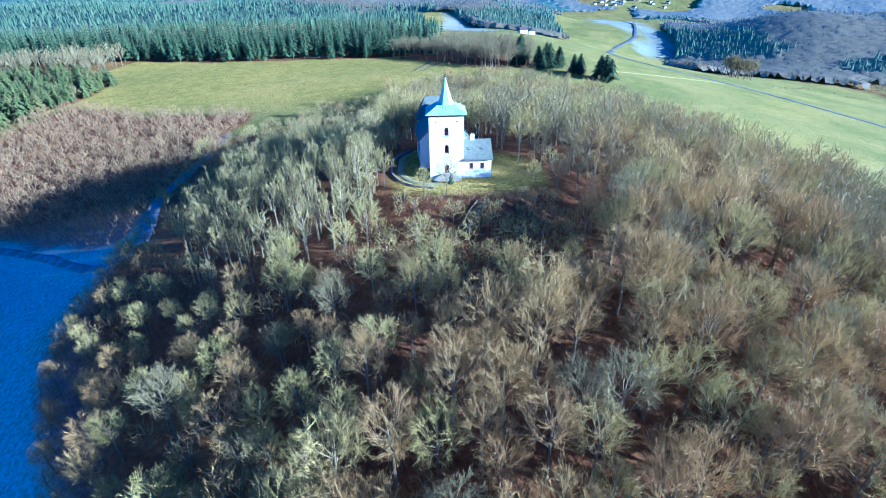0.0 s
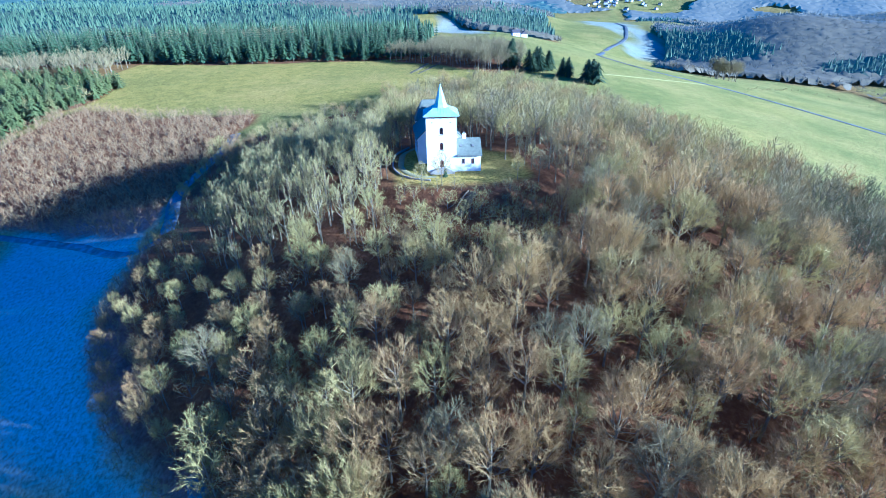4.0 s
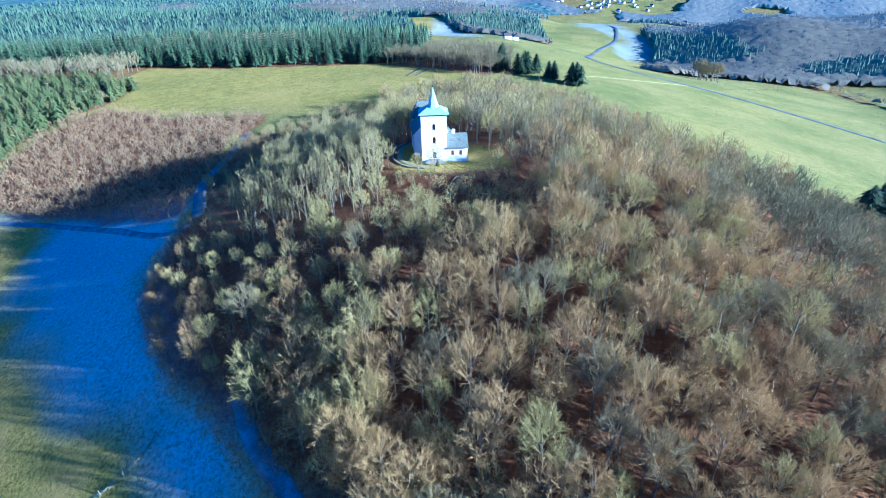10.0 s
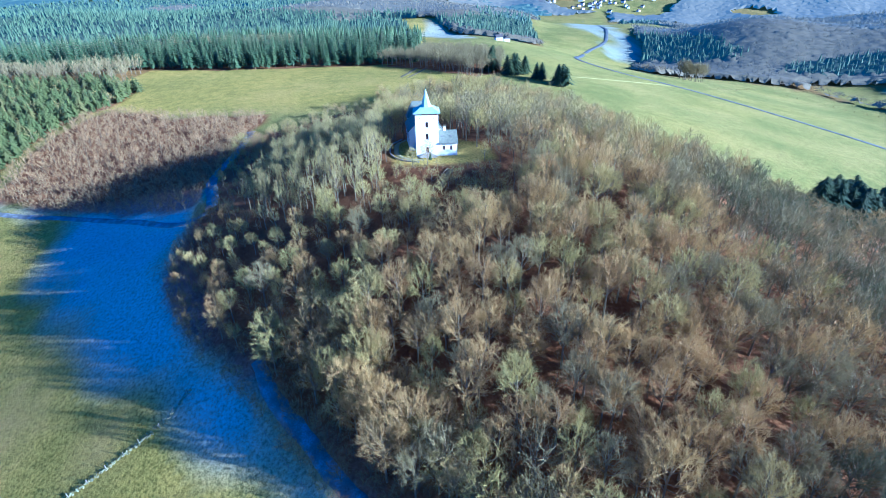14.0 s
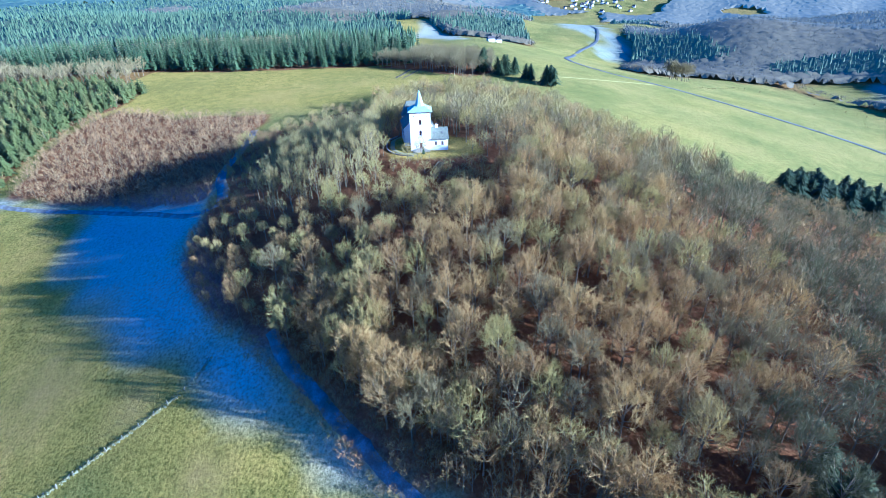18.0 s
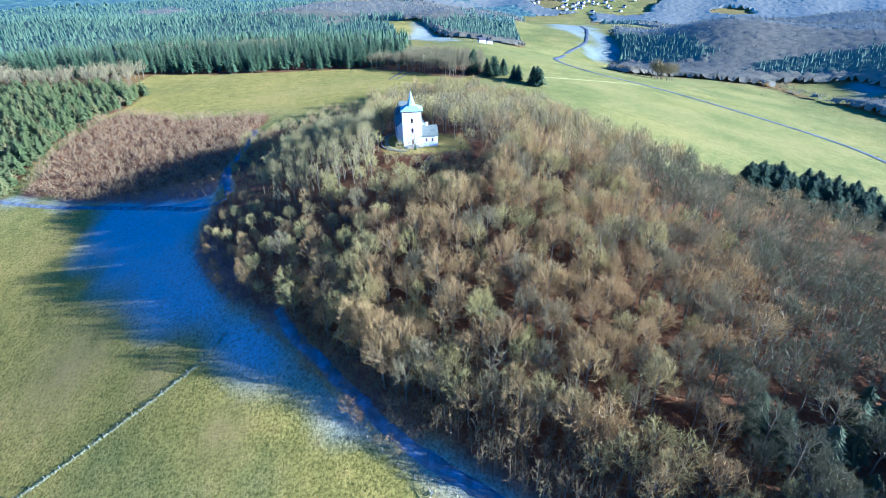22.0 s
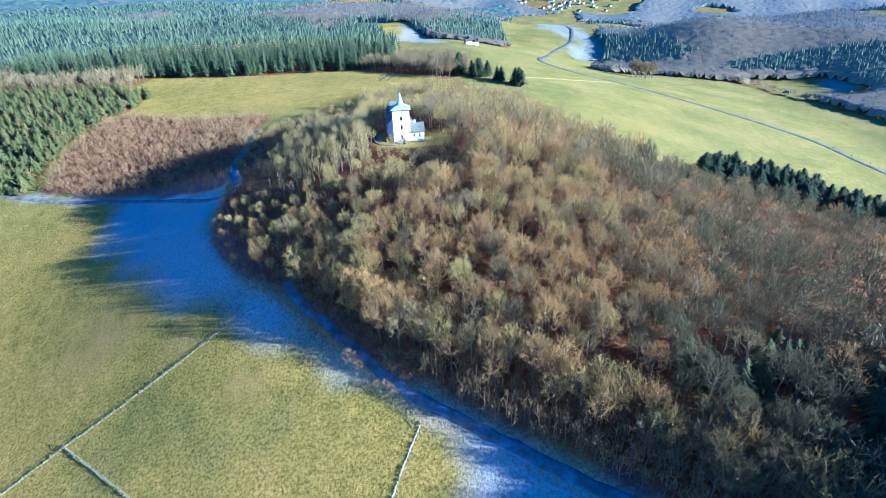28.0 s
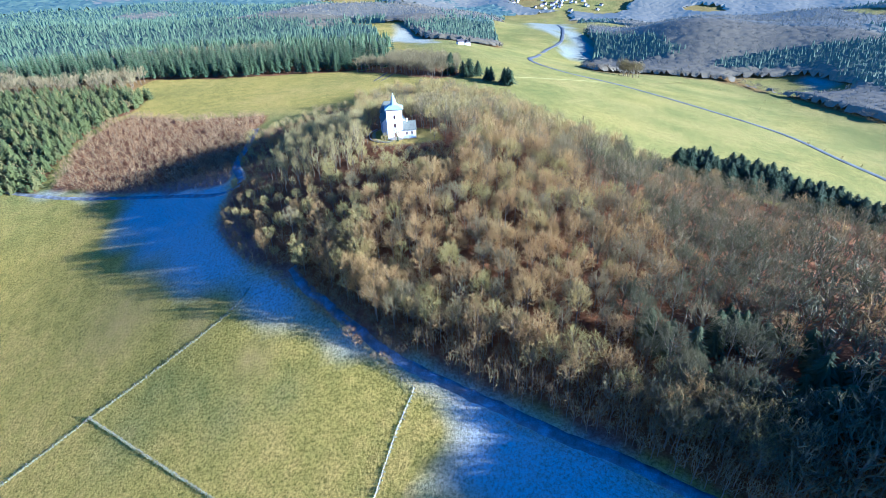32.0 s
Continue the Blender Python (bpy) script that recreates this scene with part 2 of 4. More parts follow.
# ---- ground ----
def ground_material():
    m, nt, b = material("meadow_and_forest_floor", 0.95)
    b.inputs["Specular IOR Level"].default_value = 0.1
    big, mid, fine = noise_tex(nt, 0.018, 4), noise_tex(nt, 0.16, 4), noise_tex(nt, 1.15, 5, 0.72)
    grass = ramp(nt, calc(nt, "ADD", calc(nt, "MULTIPLY", big, 0.6), calc(nt, "MULTIPLY", mid, 0.4)),
                 [(0.38, (0.25, 0.245, 0.050)), (0.50, (0.335, 0.30, 0.066)), (0.62, (0.42, 0.345, 0.088))])
    dry = ramp(nt, calc(nt, "ADD", calc(nt, "MULTIPLY", big, 0.55), calc(nt, "MULTIPLY", mid, 0.45)),
               [(0.40, (0.40, 0.325, 0.050)), (0.49, (0.51, 0.395, 0.062)), (0.60, (0.61, 0.44, 0.082))])
    grass = mix(nt, attr(nt, "dry"), grass, dry)
    grass = mix(nt, 0.92, grass, ramp(nt, fine, [(0.36, (0.26, 0.30, 0.20)), (0.60, (1.0, 1.0, 1.0))]), "MULTIPLY")
    grass = mix(nt, calc(nt, "MULTIPLY", attr(nt, "worn"), calc(nt, "MULTIPLY", mid, 1.1), True), grass, (0.42, 0.30, 0.08))
    litter = ramp(nt, calc(nt, "ADD", calc(nt, "MULTIPLY", mid, 0.5), calc(nt, "MULTIPLY", fine, 0.5)),
                  [(0.32, (0.09, 0.045, 0.020)), (0.5, (0.19, 0.092, 0.034)), (0.66, (0.33, 0.17, 0.062))])
    col = mix(nt, attr(nt, "litter"), grass, litter)
    patchy = calc(nt, "MULTIPLY", attr(nt, "frost"), ramp(nt, fine, [(0.38, (0.42, 0.42, 0.42)), (0.6, (1, 1, 1))]), True)
    col = mix(nt, calc(nt, "MULTIPLY", patchy, 0.80), col, (0.56, 0.635, 0.69))
    nt.links.new(col, b.inputs["Base Color"])
    bump(nt, b, calc(nt, "ADD", fine, calc(nt, "MULTIPLY", mid, 0.5)), 0.85, 0.5)
    return m


gx, gy = spread(-270, 400, 2.6, 4300), spread(-240, 330, 2.6, 4400)
GX, GY = np.meshgrid(gx, gy)
nx, ny = len(gx), len(gy)
vx, vy = GX.ravel(), GY.ravel()
wob = 3 * wave(vx, vy, 9)
litter = np.zeros_like(vx)
for poly in (HILL_WOOD, YOUNG_POLES, LANE_SIDE, BROWN_WOOD, YOUNG_SPRUCE, SPRUCE_STRIP, STRIP_END):
    litter = np.maximum(litter, np.clip((inside(vx, vy, poly) + wob) / 3 + 0.3, 0, 1))
wild = (np.hypot(vx, vy) > 330) & (vy > 0.7 * np.abs(vx) - 300) & (far_wood_mask(vx, vy) > -0.35) & ~((vy < 300) & (vx < 0) & (vx > -240)) & ~((vy < 420) & (vx > 0) & (vx < 330)) & ~((vy < 230) & (vx > 0))
for poly in (VALLEY, LEFT_MEADOW, PASTURE):
    wild &= inside(vx, vy, poly) < 0
litter = np.maximum(litter, wild * np.where(np.hypot(vx, vy) > 900, 0.35, 0.7))
dry = np.clip((70 - vy - 0.55 * np.maximum(vx, 0)) / 60 + 0.2 * wave(vx, vy, 23), 0, 1)
dry = np.maximum(dry, 0.75 * np.clip((60 - vx) / 50, 0, 1) * np.clip((vy - 130) / 40, 0, 1) + 0.2 * wave(vx, vy, 31))
dry = np.clip(dry, 0, 1)
litter *= 1 - np.clip((inside(vx, vy, GLADE) + 0.5 * wob) / 3 + 0.5, 0, 1)
worn = np.zeros_like(vx)
for wx, wy, wr in WORN:
    worn = np.maximum(worn, np.exp(-((vx - wx) ** 2 + (vy - wy) ** 2) / wr ** 2))
for wx, wy, wr in GREENER:
    dry *= 1 - 0.75 * np.exp(-((vx - wx) ** 2 + (vy - wy) ** 2) / wr ** 2)
frost = np.clip((inside(vx, vy, FROST) + wob * 1.5) / 13 + 0.12, 0, 1)
for poly in FAR_FROST:
    frost = np.maximum(frost, 0.62 * np.clip((inside(vx, vy, poly) + 4 * wob) / 20 + 0.5, 0, 1))
ids = np.arange(nx * ny).reshape(ny, nx)
quads = np.stack([ids[:-1, :-1], ids[:-1, 1:], ids[1:, 1:], ids[1:, :-1]], -1).reshape(-1, 4)
ground = new("ground", mesh_from("ground", np.stack([vx, vy, land(vx, vy)], 1), quads, [ground_material()], values={"litter": litter, "frost": frost * (1 - 0.7 * litter), "dry": dry, "worn": worn}))
tagged(ground, "hilly ground of winter meadow, frosty grass and leaf litter", "ground", kind="structure")


# ---- trees as meshes ----
class Build:
    """Gathers triangles and their material slots."""

    def __init__(self):
        self.v, self.f, self.m = [], [], []

    def tube(self, pts, radii, sides, slot=0):
        base = len(self.v)
        for i, (p, r) in enumerate(zip(pts, radii)):
            d = (pts[min(i + 1, len(pts) - 1)] - pts[max(i - 1, 0)]).normalized()
            a = d.orthogonal().normalized()
            b = d.cross(a)
            for k in range(sides):
                w = 2 * math.pi * k / sides
                self.v.append(p + (a * math.cos(w) + b * math.sin(w)) * r)
        for i in range(len(pts) - 1):
            for k in range(sides):
                p, q = base + i * sides + k, base + i * sides + (k + 1) % sides
                self.f += [(p, q, q + sides), (p, q + sides, p + sides)]
                self.m += [slot, slot]

    def sliver(self, a, b, width, side, slot=1):
        n = len(self.v)
        s = side * (width / 2)
        self.v += [a - s, a + s, b]
        self.f.append((n, n + 1, n + 2))
        self.m.append(slot)

    def arrays(self):
        return np.array([tuple(p) for p in self.v], np.float32), np.array(self.f, np.int32), np.array(self.m, np.int32)


def rand_dir(rng):
    z, w = rng.uniform(-1, 1), rng.uniform(0, 2 * math.pi)
    r = math.sqrt(1 - z * z)
    return Vector((r * math.cos(w), r * math.sin(w), z))


def bare_tree(seed, h, limbs, subs, fan, wide=0.24, clear=0.36, thick=0.06, lean=0.04, forks=2):
    """A leafless broadleaved tree: a tapered, slightly bent trunk, limbs that rise in a vase, branches, and forking twigs that fill a dome."""
    rng = random.Random(seed)
    rs = np.random.RandomState(seed)
    b = Build()
    bend = Vector((rng.uniform(-lean, lean), rng.uniform(-lean, lean), 0)) * h
    knots = (0.2, 0.4, 0.6, 0.74)
    trunk = [Vector((0, 0, -0.5))] + [bend * (s * s) + Vector((rng.uniform(-.15, .15), rng.uniform(-.15, .15), h * s)) for s in knots]
    r0 = h * 0.0135
    b.tube(trunk, [r0 * s for s in (1.3, 0.95, 0.8, 0.55, 0.2)], 5)
    foot = h * clear
    heart, rx, rz = bend * 0.5 + Vector((0, 0, foot + (h - foot) * 0.42)), h * wide, (h - foot) * 0.58
    skew = [rng.uniform(0.82, 1.15) for k in range(5)]

    def shell(d, k=1.0):
        low = 0.75 if d.z < 0 else 1.0
        k *= skew[int((math.atan2(d.y, d.x) / (2 * math.pi) + 0.5) * 4.99)]
        return heart + Vector((d.x * rx, d.y * rx, d.z * rz * low)) * k

    A, E = [], []
    for k in range(limbs):
        up = min(0.98, -0.25 + 1.2 * (k + rng.random()) / limbs)
        w = 2.4 * k + rng.uniform(-.5, .5)
        flat = math.sqrt(1 - up * up)
        d0 = Vector((flat * math.cos(w), flat * math.sin(w), up))
        s = clear * 0.85 + (0.68 - clear * 0.85) * min(1, max(0, (up + 0.25) / 1.2)) * rng.uniform(0.55, 1)
        i = sum(s > q for q in knots[:-1])
        p0 = trunk[i].lerp(trunk[i + 1], 0.0 if i == 0 and s < 0.02 else (s - (0 if i == 0 else knots[i - 1])) / (knots[i] - (0 if i == 0 else knots[i - 1])))
        p2 = shell(d0, rng.uniform(0.66, 0.86))
        p1 = p0.lerp(p2, 0.5) + Vector((0, 0, -0.04 * h)) + rand_dir(rng) * 0.03 * h
        rr = r0 * 0.42 * (1.2 - s) + 0.02
        b.tube([p0, p1, p2], [rr, rr * 0.7, 0.025], 3)
        for q in range(subs):
            t = 0.3 + 0.7 * (q + rng.random()) / subs
            a = p0.lerp(p1, t * 2) if t < 0.5 else p1.lerp(p2, t * 2 - 1)
            e = shell((d0 + rand_dir(rng) * 0.7).normalized(), rng.uniform(0.74, 0.98))
            e = a + (e - a) * min(1, 0.34 * h * wide * 2 / max(0.1, (e - a).length))
            A.append(tuple(a)), E.append(tuple(e))
    A, E = np.array(A), np.array(E)
    hub = np.array(tuple(heart - Vector((0, 0, rz * 0.55))))
    scale = h * wide

    def unit(v):
        return v / np.maximum(1e-6, np.linalg.norm(v, axis=1))[:, None]

    def sprout(A, E, n, lo, wander, short, long):
        """n thinner shoots from each piece, that lean outwards and up."""
        o = np.repeat(A, n, 0) + np.repeat(E - A, n, 0) * rs.uniform(lo, 1.0, (len(A) * n, 1))
        d = unit(np.repeat(unit(E - A), n, 0) * 0.7 + unit(o - hub) * 0.45 + unit(rs.normal(size=o.shape)) * wander + (0, 0, 0.1))
        return o, o + d * scale * rs.uniform(short, long, (len(o), 1))

    T0, T1 = sprout(A, E, fan, 0.2, 0.6, 0.13, 0.32)
    U0, U1 = sprout(T0, T1, forks, 0.25, 0.6, 0.07, 0.16) if forks else (T0[:0], T1[:0])
    P, Q = np.concatenate([A, T0, U0]), np.concatenate([E, T1, U1])
    W = np.concatenate([np.full(len(A), thick * 2.0), thick * rs.uniform(0.8, 1.3, len(T0)), thick * rs.uniform(0.6, 0.95, len(U0))])
    S = unit(np.cross(Q - P, rs.normal(size=P.shape))) * (W / 2)[:, None]
    v, f, m = b.arrays()
    tw = np.stack([P - S, P + S, Q], 1).reshape(-1, 3)
    return (np.concatenate([v, tw]).astype(np.float32), np.concatenate([f, len(v) + np.arange(len(tw)).reshape(-1, 3)]).astype(np.int32),
            np.concatenate([m, np.ones(len(P), np.int32)]))


def spruce(seed, h, tiers, spokes, wide=0.17, low=0.06, ragged=0.25, power=0.85):
    """A conifer: trunk and tiers of drooping, ragged sprays."""
    rng = random.Random(seed)
    b = Build()
    b.tube([Vector((0, 0, -0.4)), Vector((0, 0, h * 0.5)), Vector((0, 0, h))], [h * 0.011, h * 0.007, 0.01], 4)
    for i in range(tiers):
        s = i / tiers
        z = h * (low + (0.97 - low) * s)
        r = h * wide * (1 - s) ** power + 0.12
        for k in range(spokes):
            w = 2 * math.pi * (k + rng.uniform(-ragged, ragged)) / spokes + i * 1.1
            rr = r * rng.uniform(1 - ragged * 1.4, 1 + ragged)
            d, side = Vector((math.cos(w), math.sin(w), 0)), Vector((-math.sin(w), math.cos(w), 0))
            a = Vector((0, 0, z + r * 0.45))
            tip = d * rr + Vector((0, 0, z - r * 0.18 * rng.uniform(0.3, 1.6)))
            half = side * (r * 2.6 / spokes)
            mid = d * rr * 0.62 + Vector((0, 0, z + r * 0.10))
            n = len(b.v)
            b.v += [a, mid - half, mid + half, tip]
            b.f += [(n, n + 1, n + 3), (n, n + 3, n + 2)]
            b.m += [1, 1]
    return b.arrays()


def joined(name, models, spots, mats, label, category):
    """Many plants as one mesh. spots: rows of model, x, y, z, turn, scale, tone."""
    V, F, MI, T, off = [], [], [], [], 0
    for k, x, y, z, turn, size, tn in spots:
        v, f, m = models[k]
        c, s = math.cos(turn) * size, math.sin(turn) * size
        V.append(np.stack([v[:, 0] * c - v[:, 1] * s + x, v[:, 0] * s + v[:, 1] * c + y, v[:, 2] * size + z], 1))
        F.append(f + off), MI.append(m), T.append(np.full(len(v), tn))
        off += len(v)
    me = mesh_from(name, np.concatenate(V), np.concatenate(F), mats, np.concatenate(MI), smooth=False, values={"tone": np.concatenate(T)})
    return tagged(new(name, me), label, category, kind="stuff")


def split_model(name, arrays, mats):
    """The trunk and the crown of a model as two meshes."""
    v, f, m = arrays
    out = []
    for slot, part_name in ((0, "trunk"), (1, "crown")):
        sel = f[m == slot]
        used, inv = np.unique(sel, return_inverse=True)
        out.append(mesh_from(part_name, v[used], inv.reshape(-1, 3), [mats[slot]], smooth=False))
    return out


def tree_thing(name, meshes, x, y, turn, size, label, category, group):
    base = new(name)
    base.empty_display_size = 0.5
    base.matrix_world = Matrix.Translation((x, y, float(land(x, y)))) @ Matrix.Rotation(turn, 4, "Z") @ Matrix.Scale(size, 4)
    for part_name, me in zip(("trunk", "crown"), meshes):
        ob = new(part_name, me)
        ob.parent = base
    return tagged(base, label, category, group)


def scatter(seed, poly, step, holes=(), rim=0.0):
    """Jittered spots inside a polygon."""
    rng = np.random.RandomState(seed)
    xs, ys = [p[0] for p in poly], [p[1] for p in poly]
    X, Y = np.meshgrid(np.arange(min(xs), max(xs), float(step)), np.arange(min(ys), max(ys), float(step)))
    X[1::2] += step / 2
    X, Y = X.ravel() + rng.uniform(-.42, .42, X.size) * step, Y.ravel() + rng.uniform(-.42, .42, Y.size) * step
    keep = inside(X, Y, poly) > rim
    for hole in holes:
        keep &= inside(X, Y, hole) < 0
    return X[keep], Y[keep]


# ---- planting ----
rng = np.random.RandomState(7)
R = random.Random(11)
TALL = [bare_tree(100 + i, 16.5, 14, 9, 13, 0.29, 0.34, 0.050) for i in range(5)]
MAST = [bare_tree(200 + i, 18.0, 13, 9, 13, 0.26, 0.40, 0.050) for i in range(3)]
POLE = [bare_tree(300 + i, 9, 8, 4, 5, 0.22, 0.20, 0.062) for i in range(4)]
MEDIUM = [bare_tree(450 + i, 16.0, 12, 7, 7, 0.30, 0.34, 0.075) for i in range(5)]
LIGHT = [bare_tree(400 + i, 16.0, 11, 6, 4, 0.31, 0.32, 0.125) for i in range(5)]
ASH = [bare_tree(480 + i, 14.5, 12, 5, 8, 0.19, 0.26, 0.060) for i in range(5)]
SPARE = [bare_tree(470 + i, 16.0, 8, 5, 3, 0.31, 0.32, 0.24, forks=1) for i in range(5)]
SHRUB = [bare_tree(500 + i, 4.5, 9, 4, 5, 0.45, 0.05, 0.045) for i in range(3)]
BUSH = [bare_tree(550 + i, 6.5, 11, 6, 6, 0.46, 0.03, 0.04) for i in range(3)]
SAPLING = [bare_tree(600 + i, 5.2, 6, 3, 5, 0.42, 0.04, 0.062, forks=1) for i in range(5)]

HILL_LANE = [(-98, 75), (-94, 36), (-85, 14), (-81, 14), (-89, 36), (-93, 75)]
WOOD_TRACK = [(84, -122), (81, -134), (79, -146), (82, -146), (84, -134), (87, -122)]
hx, hy = scatter(1, HILL_WOOD, 6.1, holes=(GLADE, BELOW_CHURCH, ASH_WOOD, YOUNG_POLES, HILL_LANE, WOOD_TRACK), rim=1.0)
near = (hy < -22) & (hx > -85) & (hx < 78)
order = np.argsort(np.where(near, hy + 0.15 * np.abs(hx), 999))
kinds = {"brown": M_TWIG_BROWN, "olive": M_TWIG_OLIVE, "grey": M_TWIG_GREY, "green": M_TWIG_GREEN}


def wood_kind(x, y):
    u = R.random()
    if y > 8 and x > -10:
        return "olive" if u < 0.5 else ("grey" if u < 0.85 else "brown")
    if x < 10 and y > -38:
        return "olive" if u < 0.75 else "brown"
    # duller kinds further right also stand in for lens falloff and shade
    far_out = x - 90 - 0.12 * (y + 90) - 10 * math.sin(y / 17)
    if far_out > 0 or (x > 66 and y < -108):
        return "green" if u < (0.85 if y < -60 else 0.5) else ("grey" if u < 0.93 else "brown")
    if far_out > -36:
        return "grey" if u < 0.5 else ("brown" if u < 0.8 else "olive")
    return "brown" if u < 0.58 else ("olive" if u < 0.85 else "grey")


KIND_MESHES = {k: [split_model(k, a, (M_BARK, m)) for a in TALL + MAST] for k, m in kinds.items()}
LABELS = {"brown": "leafless beech with brown twigs on the wooded hill", "olive": "leafless tree with pale olive twigs on the wooded hill", "grey": "leafless tree with grey-green twigs on the wooded hill", "green": "green-twigged leafless tree at the hill foot, twigs darkened for shade"}
rest = {(k, g): [] for k in kinds for g in ("near", "far", "aside")}


def add_rest(k, x, y, turn, size):
    """One tree of the joined woodland; those out of view beside or behind the walk only cast shade and are plainer."""
    g = "aside" if x > 0.945 * (y + 236) + 16 else ("near" if y < 60 and x < 130 else "far")
    rest[k, g].append((R.randrange(5), x, y, float(land(x, y)), turn, size, R.random()))


things, dark_wood = 0, []
for i in order:
    x, y = float(hx[i]), float(hy[i])
    k, turn, size = wood_kind(x, y), R.uniform(0, 6.28), R.uniform(0.72, 1.15)
    if y < 12 and math.hypot((x - 7) / 22, (y + 16) / 28) < 1:
        size *= 0.72
    rim = max(0.0, float(inside(x, y, HILL_WOOD)))
    if -44 < x < -5 and -62 < y < 25:
        size *= 0.72
    if x < -25 and y < 40:
        size *= (0.33 + 0.24 * min(1, rim / 30)) if x < -44 and y > -46 else (0.5 + 0.42 * min(1, rim / 20))
    elif x < -25:
        size *= 0.5
    elif y > 30:
        size *= 0.86
    clear_of = 0.934 * x - 0.358 * (y + 3)
    if 8 < clear_of < 60 and abs(0.358 * x + 0.934 * (y + 1)) < 9:  # trees towards the sun are scaled down so their shade misses the church
        size = min(size, max(0.35, (0.272 * clear_of + 1.5 - float(land(x, y))) / 17.5))
    if x > 120 and y > -60:
        size *= 0.78
    if x > 190 and y < -60 and R.random() < 0.4:
        continue
    if float(inside(x, y, FIR_PATCH)) > 0 and R.random() < 0.6:
        dark_wood.append((x, y, turn, size))
        continue
    if near[i] and things < 300:
        things += 1
        tree_thing("tree", KIND_MESHES[k][R.randrange(8)], x, y, turn, size, LABELS[k], "tree", "trees on the hill")
    else:
        add_rest(k, x, y, turn, size)
# dense trees, mostly out of view, added to shade the frosted corner
SHADE_RIM = [(60, -147), (70, -158), (98, -190), (140, -212), (170, -190), (110, -158), (80, -132)]
for x, y in zip(*scatter(12, SHADE_RIM, 4.8)):
    add_rest("green", x, y, R.uniform(0, 6.28), R.uniform(.8, 1.15))
# rows beside the lane, added and sized so their shade covers the frost
for x, y in zip(*scatter(13, [(-46, -64), (-16, -95), (-4, -105), (10, -94), (-8, -76), (-36, -54)], 5.0)):
    add_rest(("brown", "olive", "brown", "grey")[R.randrange(4)], x, y, R.uniform(0, 6.28), R.uniform(.68, .92))
for x, y in zip(*scatter(16, [(-14, -95), (4, -107), (30, -123), (62, -146), (90, -172), (98, -164), (68, -134), (34, -110), (6, -94)], 5.6)):
    add_rest(("brown", "olive", "brown", "grey")[R.randrange(4)], x, y, R.uniform(0, 6.28), R.uniform(.82, 1.1))
M_FIR = foliage("fir_needles", [(0.055, 0.075, 0.026), (0.095, 0.115, 0.036), (0.07, 0.085, 0.03), (0.13, 0.14, 0.048)], through_light=0.1)
fir_meshes = [split_model("fir", spruce(780 + i, 13, 22, 14, 0.27, 0.06, 0.65, 0.6), (M_BARK, M_FIR)) for i in range(4)]
for x, y, turn, size in dark_wood:
    tree_thing("fir_tree", fir_meshes[R.randrange(4)], x, y, turn, size * R.uniform(.8, 1.15), "dark olive-green fir among the trees at the hill foot", "fir tree", "firs at the hill foot")
for (k, g), spots in rest.items():
    if spots:
        joined("woodland", {"near": MEDIUM, "far": LIGHT, "aside": SPARE}[g], spots, (M_BARK, kinds[k]), "winter woodland of leafless trees, " + k + " twigs", "woods")
# pale pole wood beside the church
ash_meshes = [split_model("ash", a, (M_BARK, M_TWIG_PALE)) for a in ASH]
ax_, ay_ = scatter(17, ASH_WOOD, 4.3)
for x, y in zip(ax_, ay_):
    edge = min(1.0, 0.8 + 0.05 * float(inside(x, y, ASH_WOOD)))
    tree_thing("ash_tree", ash_meshes[R.randrange(5)], float(x), float(y), R.uniform(0, 6.28), edge * R.uniform(.8, 1.1), "slender leafless ash with pale olive twigs beside the church", "ash tree", "pole wood beside the church")
rust_tree = split_model("rust", TALL[2], (M_BARK, M_TWIG_RUST))
for x, y, k in ((-70, 40, .8), (-66, 44, .7), (-74, 46, .65)):
    tree_thing("tree", rust_tree, x, y, R.uniform(0, 6.28), k, "round rusty-brown leafless tree above the lane", "tree", "trees above the lane")
# undergrowth: shrubs on the slope below the church and saplings under the tall trees
qx, qy = scatter(14, BELOW_CHURCH, 2.6)
below = [(x, y) for x, y in zip(qx, qy) if abs((x - 5.0) - (y + 21) * 0.66) > 1.9 or y < -25]
joined("undergrowth", SHRUB, [(R.randrange(3), x, y, float(land(x, y)), R.uniform(0, 6.28), R.uniform(.35, 1.0) if y > -22 else R.uniform(.5, 1.5), R.random()) for x, y in below],
       (M_BARK, M_TWIG_OLIVE), "bare shrubs on the slope below the church", "shrubs")
ux, uy = scatter(18, HILL_WOOD, 5.2, holes=(GLADE, BELOW_CHURCH, ASH_WOOD, YOUNG_POLES, HILL_LANE, WOOD_TRACK), rim=2.0)
ok = (uy < -18) & (uy > -150) & (ux < 0.945 * (uy + 236)) & (ux > -75) & (wave(ux, uy, 13) > -0.35)
ux, uy = ux[ok], uy[ok]
for mat, pick, lab in ((M_TWIG_BROWN, 0, "brown leafless saplings under the hill trees"), (M_TWIG_THICKET, 1, "dull leafless saplings under the hill trees")):
    joined("undergrowth", SHRUB, [(R.randrange(3), x, y, float(land(x, y)), R.uniform(0, 6.28), R.uniform(.5, 1.45), R.random()) for i, (x, y) in enumerate(zip(ux, uy)) if i % 2 == pick],
           (M_BARK, mat), lab, "saplings")
wx, wy = scatter(15, LANE_SIDE, 2.5)
